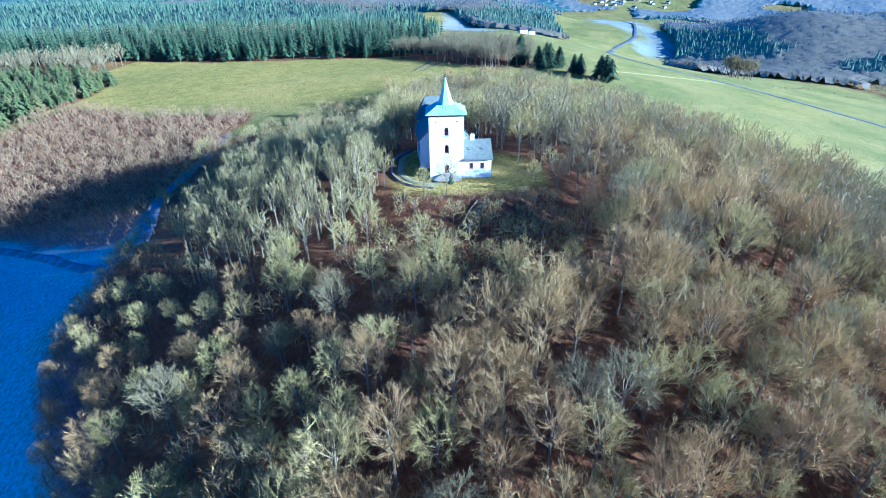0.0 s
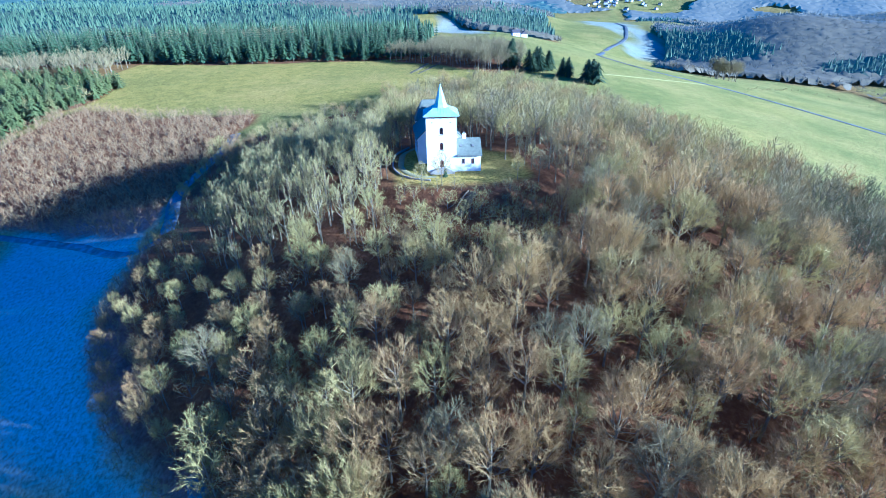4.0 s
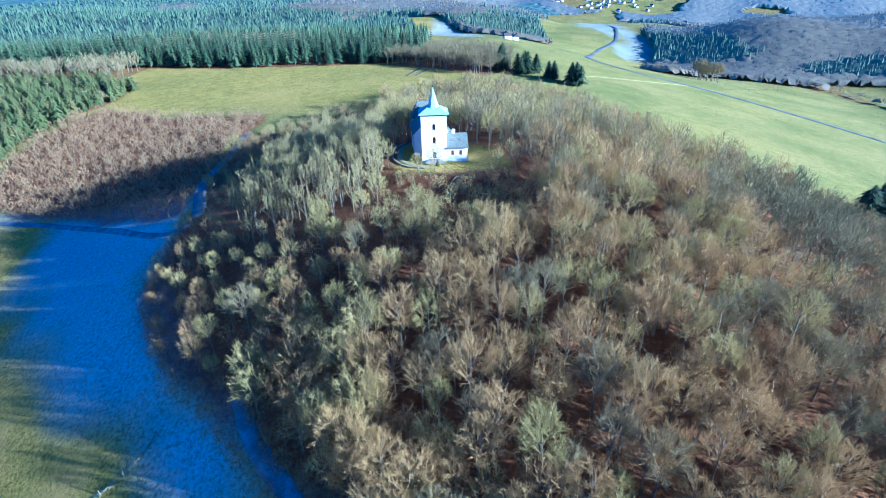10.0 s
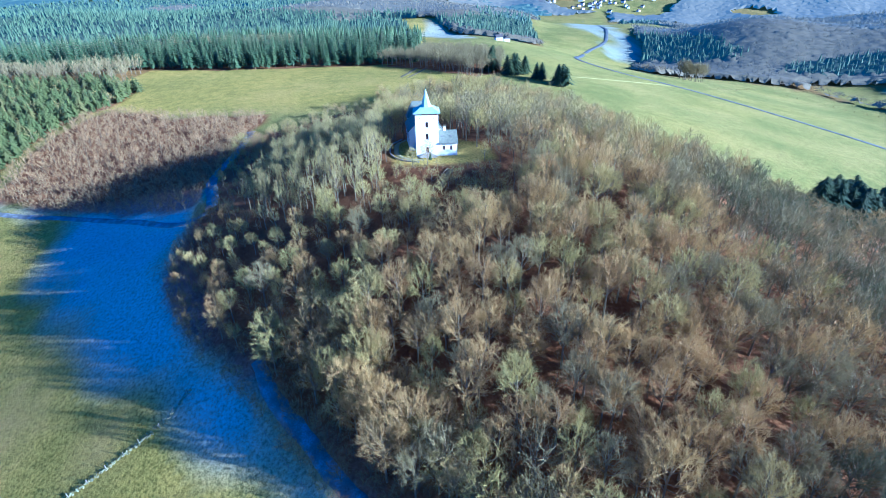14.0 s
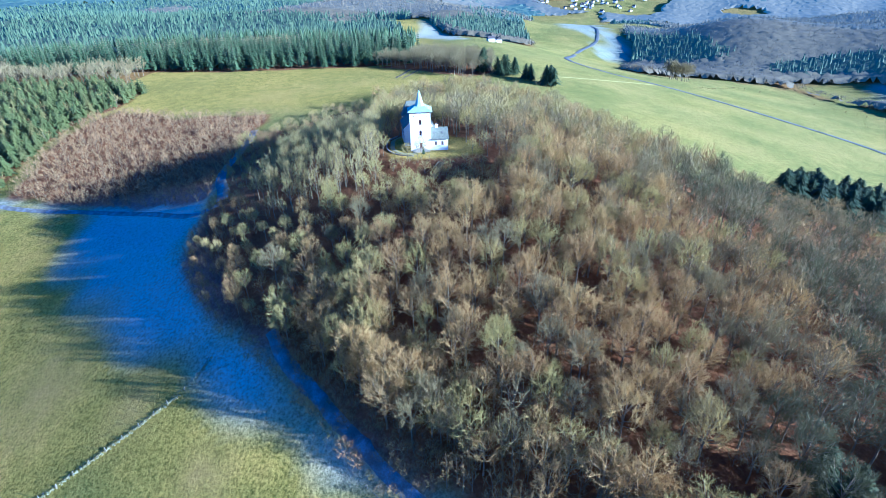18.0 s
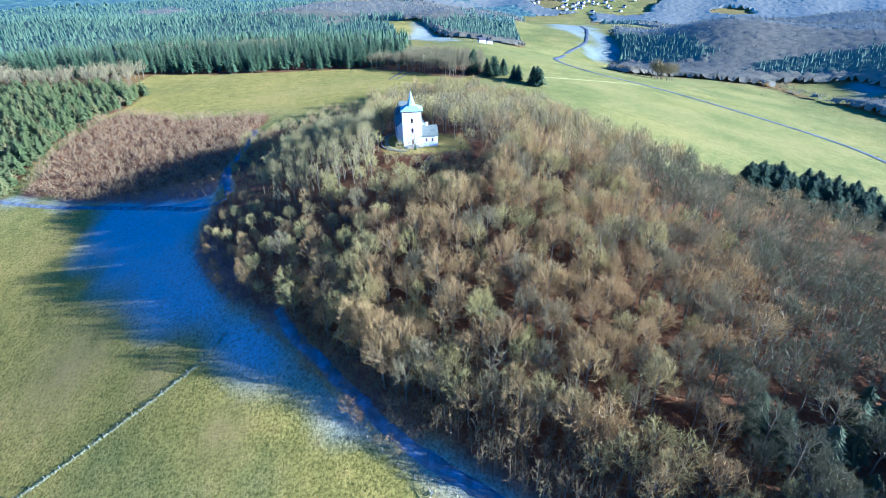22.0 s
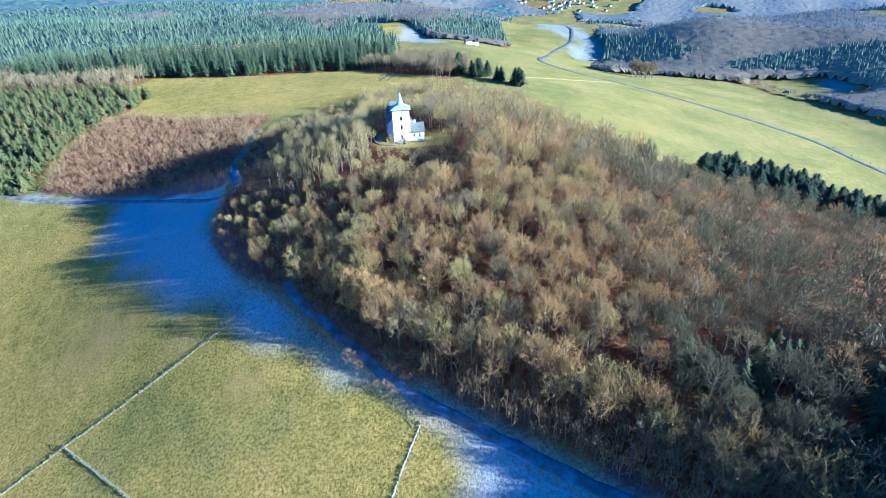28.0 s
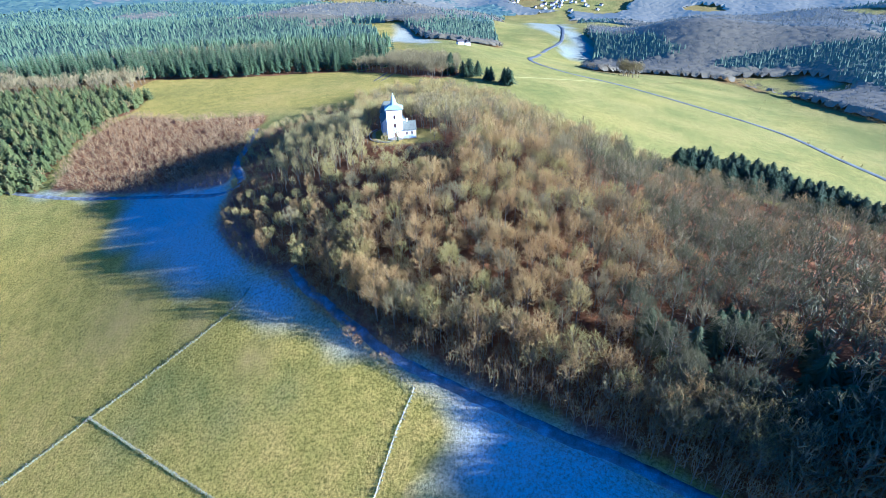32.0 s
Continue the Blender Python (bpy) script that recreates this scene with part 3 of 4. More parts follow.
joined("undergrowth", SHRUB, [(R.randrange(3), x, y, float(land(x, y)), R.uniform(0, 6.28), R.uniform(.5, 1.3), R.random()) for x, y in zip(wx, wy)],
       (M_BARK_DARK, M_TWIG_THICKET), "bare brown shrubs along the lane", "shrubs")
px, py = scatter(2, YOUNG_POLES, 2.7)
joined("young_woodland", POLE, [(R.randrange(4), x, y, float(land(x, y)), R.uniform(0, 6.28), R.uniform(.8, 1.3), R.random()) for x, y in zip(px, py)],
       (M_BARK_DARK, M_TWIG_THICKET), "dense thicket of thin leafless young trees", "thicket")
FLANK = [(-84, 5), (-86, -25), (-77, -43), (-65, -59), (-52, -66), (-58, -44), (-70, -20), (-79, 4)]
fx, fy = scatter(8, FLANK, 2.8)
joined("young_woodland", POLE, [(R.randrange(4), x, y, float(land(x, y)), R.uniform(0, 6.28), R.uniform(.35, .65), R.random()) for x, y in zip(fx, fy)],
       (M_BARK_DARK, M_TWIG_THICKET), "thicket of leafless young trees on the shaded flank", "thicket")
bx, by = scatter(3, BROWN_WOOD, 3.7)
joined("young_woodland", SAPLING, [(R.randrange(5), x, y, float(land(x, y)), R.uniform(0, 6.28), R.uniform(.7, 1.5), R.random()) for x, y in zip(bx, by)],
       (M_BARK_DARK, M_TWIG_RUST), "young reddish-brown leafless wood on the slope", "young wood")
YS = [spruce(700 + i, 9.5, 8, 9, 0.33, 0.05, 0.55, 0.55) for i in range(4)]
sx, sy = scatter(4, YOUNG_SPRUCE, 5.2)
joined("young_spruce_wood", YS, [(R.randrange(4), x, y, float(land(x, y)), R.uniform(0, 6.28), R.uniform(.6, 1.3), R.random()) for x, y in zip(sx, sy)],
       (M_BARK, M_PINE), "dense young green spruce and pine wood", "spruce wood")
lx, ly = scatter(9, YOUNG_SPRUCE, 19)
joined("larch_trees", SAPLING, [(R.randrange(5), x, y, float(land(x, y)), R.uniform(0, 6.28), R.uniform(1.5, 2.1), R.random()) for x, y in zip(lx, ly)],
       (M_BARK, M_TWIG_OLIVE), "yellow-brown bare larches among the young spruces", "larches")
FS = [spruce(720 + i, 24, 10, 7, 0.185, 0.10, 0.4, 0.8) for i in range(4)]
sx, sy = scatter(5, SPRUCE_STRIP, 8.0)
joined("spruce_wood", FS, [(R.randrange(4), x, y, float(land(x, y)), R.uniform(0, 6.28), R.uniform(.6, 1.18), R.random()) for x, y in zip(sx, sy)],
       (M_BARK, M_SPRUCE), "tall dark spruce plantation beyond the meadow", "spruce wood")
ex, ey = scatter(6, STRIP_END, 6.0)
joined("woodland", LIGHT, [(R.randrange(5), x, y, float(land(x, y)), R.uniform(0, 6.28), R.uniform(.8, 1.1), R.random()) for x, y in zip(ex, ey)],
       (M_BARK, M_TWIG_GREY), "strip of leafless trees beside the spruce plantation", "woods")
# dark conifers along the meadow
DARK = [split_model("dark", spruce(740 + i, 14.5, 24, 15, 0.33, 0.04, 0.6, 0.6), (M_BARK, M_SPRUCE_DARK)) for i in range(4)]
for i in range(210):
    s = (i + R.random()) / 210
    deep = R.random()
    x, y = 158 + 128 * s + R.uniform(-2, 2), 16 - 30 * s + 34 * math.sin(math.pi * min(1, s * 1.15)) * deep ** 0.7 - 6
    tree_thing("spruce", DARK[R.randrange(4)], x, y, R.uniform(0, 6.28), R.uniform(.75, 1.2), "dark green spruce at the meadow's edge", "spruce", "spruces along the meadow")
PINE = split_model("pine", spruce(750, 12, 11, 10, 0.38, 0.1, 0.5, 0.55), (M_BARK, M_SPRUCE_DARK))
for x, y, s in ((106, 196, .95), (101, 199, .8), (92, 214, .7), (84, 236, .75), (76, 232, .9), (71, 230, .75), (58, 246, 1.0)):
    for dx, dy in ((0, 0), (R.uniform(-4, 4), R.uniform(4, 9))):
        tree_thing("spruce", PINE if x > 104 or x < 52 else DARK[R.randrange(4)], x + dx, y + dy, R.uniform(0, 6.28), s * R.uniform(1.15, 1.4), "dark conifer at the far rim of the hill wood", "spruce", "conifers behind the hill")

# far woods
def far_fir(seed, h, r, tiers=3, sides=6):
    """A distant conifer: stacked ragged skirts round one stem."""
    q = random.Random(seed)
    b = Build()
    for i in range(tiers):
        u = i / tiers
        z, rr, n = h * (0.08 + 0.72 * u), r * (1 - u) ** 0.8, len(b.v)
        for k in range(sides):
            w = 2 * math.pi * (k + q.uniform(-.3, .3)) / sides + i
            b.v.append(Vector((math.cos(w) * rr * q.uniform(.65, 1.2), math.sin(w) * rr * q.uniform(.65, 1.2), z - h * 0.06 * q.random())))
        b.v.append(Vector((0, 0, min(h, z + h * 0.46))))
        b.f += [(n + k, n + (k + 1) % sides, n + sides) for k in range(sides)]
        b.m += [0] * sides
    return b.arrays()


def far_bare(seed, h, r, n, size):
    """A distant leafless tree: thin sprays that rise out of the closed roof of twigs."""
    q = random.Random(seed)
    b = Build()
    for k in range(n):
        d = rand_dir(q)
        d.z = abs(d.z)
        p = Vector((d.x * r, d.y * r, h * .5 + d.z * h * .4)) * q.uniform(.8, 1)
        out = (d * .6 + rand_dir(q) * .5 + Vector((0, 0, .7))).normalized()
        b.sliver(p - out * size * .4, p + out * size * q.uniform(.5, 1.1), size * .2, out.cross(rand_dir(q)).normalized(), 0)
    return b.arrays()


CONE = [far_fir(800 + i, 20, 4.4, 4) for i in range(4)]
CONE_FAR = [far_fir(810 + i, 18, 5.2, 2, 5) for i in range(4)]
PUFF = [far_bare(820 + i, 12, 5.2, 34, 2.0) for i in range(4)]
PUFF_FAR = [far_bare(830 + i, 12, 7, 10, 4.2) for i in range(4)]


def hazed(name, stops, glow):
    """Woods so far off that the air in front of them shows: a backdrop whose haze is added as a faint blue-green
    emission.
    """
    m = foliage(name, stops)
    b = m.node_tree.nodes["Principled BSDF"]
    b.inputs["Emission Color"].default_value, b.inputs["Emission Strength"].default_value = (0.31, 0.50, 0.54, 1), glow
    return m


def wooded(x, y):
    """Where the far country is wooded."""
    keep = (y > 0.85 * np.abs(x) - 260) & (far_wood_mask(x, y) > -0.35)
    for poly in (VALLEY, LEFT_MEADOW, PASTURE, SPRUCE_STRIP, YOUNG_SPRUCE, STRIP_END, HILL_WOOD, BROWN_WOOD):
        keep &= inside(x, y, poly) < 0
    return keep & ~((y < 300) & (x < 0) & (x > -240)) & ~((y < 420) & (x > 0) & (x < 330)) & ~((y < 230) & (x > 0))


def coniferous(x, y):
    """Positive where the distant woods are spruce, negative where they are leafless."""
    c = wave(x - 90, y + 50, 160) + 0.4 * wave(x, y, 61) - 0.0005 * x + np.where(x < 0, 0.35, -0.25) - 3.0 * ((x < -150) & (np.hypot(x, y) < 540))
    for cx, cy, a, b, top in ((500, 800, 70, 150, 1.7), (660, 575, 130, 32, 1.7), (760, 430, 80, 90, 1.5), (-500, 560, 300, 120, 0.8)):
        c = c + top * np.exp(-((x - cx) / a) ** 2 - ((y - cy) / b) ** 2)
    return c - 1.2 * np.exp(-((x - 800) / 200) ** 2 - ((y - 900) / 220) ** 2)


def canopy(step, r0, r1, top, glow, label):
    """A closed roof of distant crowns, lumpy, with ragged rims: pointed where spruce grows, rounder where the trees are bare."""
    n = int(r1 / step)
    X, Y = np.meshgrid(np.arange(-n, n + 1) * step, np.arange(0, n + 1) * step)
    shape = X.shape
    X, Y = X + rng.uniform(-.4, .4, shape) * step, Y + rng.uniform(-.4, .4, shape) * step
    rad = np.hypot(X, Y)
    ok = (rad >= r0 - step) & (rad < r1)
    ok[ok] = wooded(X[ok], Y[ok])
    inner = ok.copy()
    inner[1:-1, 1:-1] &= ok[:-2, 1:-1] & ok[2:, 1:-1] & ok[1:-1, :-2] & ok[1:-1, 2:]
    fir = coniferous(X, Y) + 0.2 * rng.uniform(-1, 1, shape) > 0.05
    Z = land(X, Y) + np.where(inner, top * np.where(fir, rng.uniform(0.6, 1.5, shape), rng.uniform(0.85, 1.1, shape)), top * rng.uniform(0.1, 0.45, shape))
    idx = np.arange(X.size).reshape(shape)
    face = ok[:-1, :-1] & ok[:-1, 1:] & ok[1:, 1:] & ok[1:, :-1]
    quads = np.stack([idx[:-1, :-1], idx[:-1, 1:], idx[1:, 1:], idx[1:, :-1]], -1)[face]
    # glow puts the distance haze into both roofs as emission
    mats = [hazed("far_bare_roof_haze", [(0.095, 0.08, 0.042), (0.145, 0.118, 0.062), (0.12, 0.098, 0.05)], glow), hazed("far_spruce_roof_haze", [(0.03, 0.046, 0.024), (0.065, 0.08, 0.04), (0.045, 0.06, 0.03)], glow)]
    used, inv = np.unique(quads, return_inverse=True)
    V = np.stack([X.ravel(), Y.ravel(), Z.ravel()], 1)[used]
    me = mesh_from("far_woods", V, inv.reshape(-1, 4), mats, fir[:-1, :-1][face].astype(int), smooth=step < 10, values={"tone": rng.uniform(0, 1, len(V))})
    tagged(new("far_woods", me), label, "woods", kind="stuff")


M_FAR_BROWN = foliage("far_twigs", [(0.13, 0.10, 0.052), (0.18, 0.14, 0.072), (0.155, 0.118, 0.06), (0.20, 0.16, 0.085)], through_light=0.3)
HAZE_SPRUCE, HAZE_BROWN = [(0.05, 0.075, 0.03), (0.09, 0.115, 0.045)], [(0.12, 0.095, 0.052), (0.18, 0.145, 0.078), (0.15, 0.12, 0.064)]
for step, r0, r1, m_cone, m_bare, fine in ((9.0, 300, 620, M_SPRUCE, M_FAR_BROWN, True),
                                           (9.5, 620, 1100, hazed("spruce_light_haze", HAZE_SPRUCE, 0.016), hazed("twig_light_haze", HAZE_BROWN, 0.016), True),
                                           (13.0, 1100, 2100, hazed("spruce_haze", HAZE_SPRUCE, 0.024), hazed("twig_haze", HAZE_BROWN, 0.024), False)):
    n = int(r1 / step)
    X, Y = np.meshgrid(np.arange(-n, n) * step, np.arange(0, n) * step)
    X, Y = X.ravel() + rng.uniform(-.5, .5, X.size) * step, Y.ravel() + rng.uniform(-.5, .5, Y.size) * step
    rad = np.hypot(X, Y)
    keep = (rad >= r0) & (rad < r1) & wooded(X, Y)
    X, Y = X[keep], Y[keep]
    fir = coniferous(X, Y) + 0.15 * rng.uniform(-1, 1, X.size) > 0.05
    cones, puffs, close = [], [], []
    for x, y, z, c in zip(X, Y, land(X, Y), fir):
        (cones if c else close if math.hypot(x, y) < 545 else puffs).append((R.randrange(4), x, y, z - 1, R.uniform(0, 6.28), R.uniform(.75, 1.2) * (1 if fine else 1.15), R.random()))
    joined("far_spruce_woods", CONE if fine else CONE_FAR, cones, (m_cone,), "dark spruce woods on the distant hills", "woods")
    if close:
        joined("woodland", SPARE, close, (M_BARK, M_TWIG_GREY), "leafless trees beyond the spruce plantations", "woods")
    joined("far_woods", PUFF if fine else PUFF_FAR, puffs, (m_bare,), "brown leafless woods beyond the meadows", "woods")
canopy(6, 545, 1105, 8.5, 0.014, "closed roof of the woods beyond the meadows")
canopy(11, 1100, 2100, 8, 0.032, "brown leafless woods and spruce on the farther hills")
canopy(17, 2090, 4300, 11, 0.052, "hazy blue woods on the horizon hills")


# ---- roads, tracks and fences ----
M_ASPHALT = plain("frosty_asphalt", [(0.05, 0.055, 0.06), (0.11, 0.115, 0.12), (0.20, 0.21, 0.22)], 0.12, 0.75, rel=0.2, fine=2.5)
M_LANE = plain("frosted_lane", [(0.11, 0.105, 0.09), (0.20, 0.20, 0.19), (0.38, 0.41, 0.44)], 0.3, 0.85, rel=0.3, fine=3.0)
M_TRACK = plain("bare_earth_track", [(0.26, 0.235, 0.10), (0.34, 0.31, 0.14), (0.40, 0.36, 0.19)], 0.3, 0.9, rel=0.3)
M_FAINT = plain("flattened_grass", [(0.33, 0.31, 0.09), (0.40, 0.36, 0.11)], 0.3, 0.95, rel=0.3)
M_RUT = plain("muddy_rut", [(0.09, 0.07, 0.04), (0.15, 0.12, 0.06), (0.22, 0.19, 0.08)], 0.4, 0.9, rel=0.4)
M_POST = plain("weathered_wood", [(0.20, 0.18, 0.14), (0.29, 0.26, 0.21), (0.36, 0.33, 0.28)], 1.5, 0.85, rel=0.3)
M_WIRE = plain("fence_wire", [(0.25, 0.25, 0.25), (0.33, 0.33, 0.33)], 2.0, 0.5, 0.6)
M_DRY_GRASS = foliage("dry_frosted_grass", [(0.38, 0.38, 0.18), (0.47, 0.46, 0.25), (0.42, 0.40, 0.20), (0.52, 0.51, 0.33)])
M_STONE = plain("rubble_stone", [(0.22, 0.20, 0.17), (0.32, 0.30, 0.26), (0.42, 0.40, 0.36)], 1.2, 0.9, rel=0.5)


def resample(pts, step):
    """A smooth line through the corner points, with a point about every step metres."""
    P = [Vector((*p, 0)) for p in pts]
    P = [P[0] * 2 - P[1]] + P + [P[-1] * 2 - P[-2]]
    out = []
    for i in range(1, len(P) - 2):
        a, b, c, d = P[i - 1:i + 3]
        n = max(2, int((c - b).length / step))
        for k in range(n):
            t = k / n
            out.append(0.5 * (2 * b + (c - a) * t + (2 * a - 5 * b + 4 * c - d) * t * t + (3 * b - a - 3 * c + d) * t ** 3))
    return out + [P[-2]]


def ribbon(name, pts, width, mat, label, category, lift=0.08, step=3.0, ragged=0.0):
    """A road or track laid on the ground, with its crown a little proud of the verge."""
    line = resample(pts, step)
    V, F = [], []
    q = random.Random(5)
    for i, p in enumerate(line):
        d = (line[min(i + 1, len(line) - 1)] - line[max(i - 1, 0)]).normalized()
        n = Vector((-d.y, d.x, 0))
        for u in (-0.56, -0.5, -0.17, 0.17, 0.5, 0.56):
            e = p + n * (u * width + (q.uniform(-ragged, ragged) if abs(u) > 0.4 else 0))
            V.append((e.x, e.y, float(land(e.x, e.y)) + (lift if abs(u) < 0.55 else -0.25) + (0.03 if abs(u) < 0.2 else 0)))
        if i:
            a = 6 * i
            F += [(a - 6 + k, a - 5 + k, a + 1 + k, a + k) for k in range(5)]
    return tagged(new(name, mesh_from(name, V, F, [mat])), label, category, kind="structure")


MAIN_ROAD = [(420, -160), (390, -20), (371, 67), (364, 108), (362, 169), (325, 234), (267, 312), (214, 358), (199, 430), (222, 540), (290, 720), (335, 815), (388, 893), (420, 960), (500, 1200), (640, 1700), (695, 2010)]
ribbon("road", MAIN_ROAD, 7.2, M_ASPHALT, "grey asphalt country road winding across the meadows", "road", lift=0.22, step=6)
ribbon("lane", [(-97, 110), (-93, 71), (-91, 36), (-83, 14), (-80, 4)], 4.6, M_LANE, "narrow frosted lane climbing through the wood", "lane", ragged=0.12)
LANE = [(-46, -65), (-39, -76), (-16, -101), (-6, -111), (11, -124), (26, -135), (40, -145.5), (53, -154), (80, -175), (130, -205)]
ribbon("lane", LANE, 3.4, M_LANE, "narrow frosted lane round the foot of the hill", "lane", ragged=0.4)
ribbon("track", [(-300, 92), (-248, 72), (-200, 53), (-157, 37), (-120, 18), (-92, 0), (-80, 1)], 2.6, M_LANE, "frosted field track along the young wood", "track", ragged=0.2)
ribbon("track", [(85, -122), (83.5, -128), (82, -136), (80.5, -146)], 1.6, M_LANE, "short frosted track among the trees", "track", ragged=0.3)
ribbon("track", [(112, 240), (150, 262), (190, 285), (214, 300), (250, 318)], 1.5, M_FAINT, "pale farm track across the meadow", "track", ragged=0.2, lift=0.15)

for pts, wid, lab in (([(-16, 232), (-8, 254), (-3, 272)], 2.6, "rutted earth track up the back meadow"), ([(-10, 230), (-1, 252), (5, 268)], 1.8, "rutted earth track up the back meadow")):
    ribbon("track", pts, wid, M_RUT, lab, "track", ragged=0.4, lift=0.1)
WIRE_POST = Build()
WIRE_POST.tube([Vector((0, 0, -0.3)), Vector((0, 0, 1.3)), Vector((0, 0, 1.36))], [0.085, 0.08, 0.045], 7)
POST_MESH = mesh_from("post", *WIRE_POST.arrays()[:2], [M_POST], smooth=False)
STRUT = Build()
STRUT.tube([Vector((0, 0, 1.1)), Vector((1.6, 0, -0.1))], [0.06, 0.06], 6)
STRUT_MESH = mesh_from("strut", *STRUT.arrays()[:2], [M_POST], smooth=False)
grass_spots = []


def fence(pts, gap, label, grassy=True):
    """A stock fence: posts, three wires, and the long grass that grows under it."""
    top = new("fence")
    line = resample(pts, 1.0)
    run, last, posts = 0.0, line[0], []
    for i, p in enumerate(line):
        run += (p - last).length
        last = p
        if i == 0 or run >= gap:
            run = 0.0
            ob = new("post", POST_MESH)
            ob.parent = top
            ob.matrix_world = pose(p.x, p.y, float(land(p.x, p.y)), R.uniform(-4, 4), R.uniform(-4, 4), R.uniform(0, 360)) @ Matrix.Scale(R.uniform(.92, 1.1), 4)
            posts.append(Vector((p.x, p.y, float(land(p.x, p.y)))))
        if grassy:
            z = float(land(p.x, p.y))
            for k in range(12):
                grass_spots.append((R.randrange(3), p.x + R.uniform(-.5, .5), p.y + R.uniform(-.5, .5), z, R.uniform(0, 6.28), R.uniform(.35, .8), R.random()))
    for a, b in ((posts[0], posts[1]), (posts[-1], posts[-2])):
        ob = new("strut", STRUT_MESH)
        ob.parent = top
        ob.matrix_world = Matrix.Translation(a) @ Matrix.Rotation(math.atan2(b.y - a.y, b.x - a.x), 4, "Z")
    for hgt in (0.45, 0.8, 1.15):
        w = Build()
        w.tube([p + Vector((0, 0, hgt)) for p in posts], [0.012] * len(posts), 3)
        ob = new("wire", mesh_from("wire", *w.arrays()[:2], [M_WIRE], smooth=False))
        ob.parent = top
    return tagged(top, label, "fence", "field fences")


fence([(-165, -124), (-146, -114), (-118.3, -98.8)], 3.6, "post-and-wire fence on a frosty grass strip across the pasture")
fence([(-118.3, -98.8), (-95.6, -88.4), (-70.2, -76.0), (-62.5, -68.2)], 3.6, "post-and-wire fence on a frosty grass strip across the pasture")
fence([(-118.3, -98.8), (-88, -120.2), (-65, -136.2), (-45, -150)], 4.2, "post-and-wire fence dividing the pasture")
fence([(-1, -121.8), (-8, -134.2), (-14.3, -148.3), (-20, -162)], 4.0, "post-and-wire fence running down from the lane")
fence([(-47, -75), (-33, -91), (-20, -104), (-1, -121.8), (11, -129.5), (27, -141), (42, -151.5), (60, -164)], 4.4, "low post-and-wire fence beside the lane", False)
TUFT = []
for i in range(3):
    q, b = random.Random(900 + i), Build()
    for k in range(16):
        w, le = q.uniform(0, 6.28), q.uniform(.3, .75)
        a = Vector((q.uniform(-.25, .25), q.uniform(-.25, .25), -0.05))
        d = Vector((math.cos(w) * .6, math.sin(w) * .6, 1)).normalized()
        b.sliver(a, a + d * le, 0.13, Vector((-math.sin(w), math.cos(w), 0)), 0)
    TUFT.append(b.arrays())
joined("grass", TUFT, grass_spots, (M_DRY_GRASS,), "pale frosted long grass under the fences", "grass")

# hedge bushes between lane and pasture, and shrubs at the wood's rim
bush_meshes = [split_model("bush", a, (M_BARK, m)) for a in SHRUB for m in (M_TWIG_BROWN, M_TWIG_OLIVE)]
for p in resample([(-86, -14), (-77, -40), (-65, -58), (-52, -69), (-43, -77)], 2.4):
    x, y = p.x + R.uniform(-1.5, 1.5), p.y + R.uniform(-1.5, 1.5)
    tree_thing("bush", bush_meshes[R.randrange(6)], x, y, R.uniform(0, 6.28), R.uniform(.35, .7), "leafless brown bush along the edge of the wood", "bush", "bushes at the wood's edge")
for x, y, s in ((-36, -86, 1.0), (-33, -87.5, 1.1), (-31, -90, .9), (-28, -93, .8), (25, -138.5, .45), (28, -140.5, .5), (31, -142.5, .4)):
    tree_thing("bush", bush_meshes[2 * R.randrange(3)], x, y, R.uniform(0, 6.28), s, "leafless reddish bush between lane and pasture", "bush", "bushes beside the lane")
lane_bush = [split_model("bush", a, (M_BARK, m)) for a in BUSH for m in (M_TWIG_BROWN, M_TWIG_RUST, M_TWIG_OLIVE)]
for x, y, s in ((-21.5, -100.5, 1.0), (-19, -103, .7)):
    tree_thing("bush", lane_bush[3 * R.randrange(3) + 1], x, y, R.uniform(0, 6.28), s, "round rusty-brown leafless bush between lane and pasture", "bush", "bushes beside the lane")
for p in resample([(-52, -66), (-45, -75), (-37, -83), (-27, -93), (-15, -106), (-8, -113)], 2.3):
    tree_thing("bush", lane_bush[3 * R.randrange(3) + 2 * R.randrange(2)], p.x + R.uniform(-.8, .8), p.y + R.uniform(-.8, .8), R.uniform(0, 6.28), R.uniform(.3, .6), "leafless bush between lane and pasture", "bush", "bushes beside the lane")
for k in range(20):
    w = 2 * math.pi * k / 20
    x, y = 340 + 19 * math.cos(w) * R.uniform(.2, 1), 446 + 14 * math.sin(w) * R.uniform(.2, 1)
    tree_thing("tree", KIND_MESHES["grey"][R.randrange(5)], x, y, R.uniform(0, 6.28), R.uniform(1.15, 1.5), "leafless tree of a copse beside the road", "tree", "copse by the road")
for pts, step, size, lab in (([(306, 347), (380, 405), (451, 466), (501, 383), (520, 298)], 11, .62, "small bush in the hedge line across the meadow"), ([(515, 590), (560, 530), (579, 490), (572, 420), (562, 353), (545, 280), (530, 210)], 5.5, 1.0, "brown bush of the scrub belt along the brook"), ([(440, 300), (480, 250), (520, 180)], 26, .5, "lone bush on the meadow"),
                             ([(374, 75), (366, 108), (365, 140)], 16, .9, "small bare tree beside the road")):
    for p in resample(pts, step):
        tree_thing("bush", bush_meshes[R.randrange(6)], p.x + R.uniform(-2, 2), p.y + R.uniform(-2, 2), R.uniform(0, 6.28), size * R.uniform(.6, 1.3), lab, "bush", "meadow bushes")


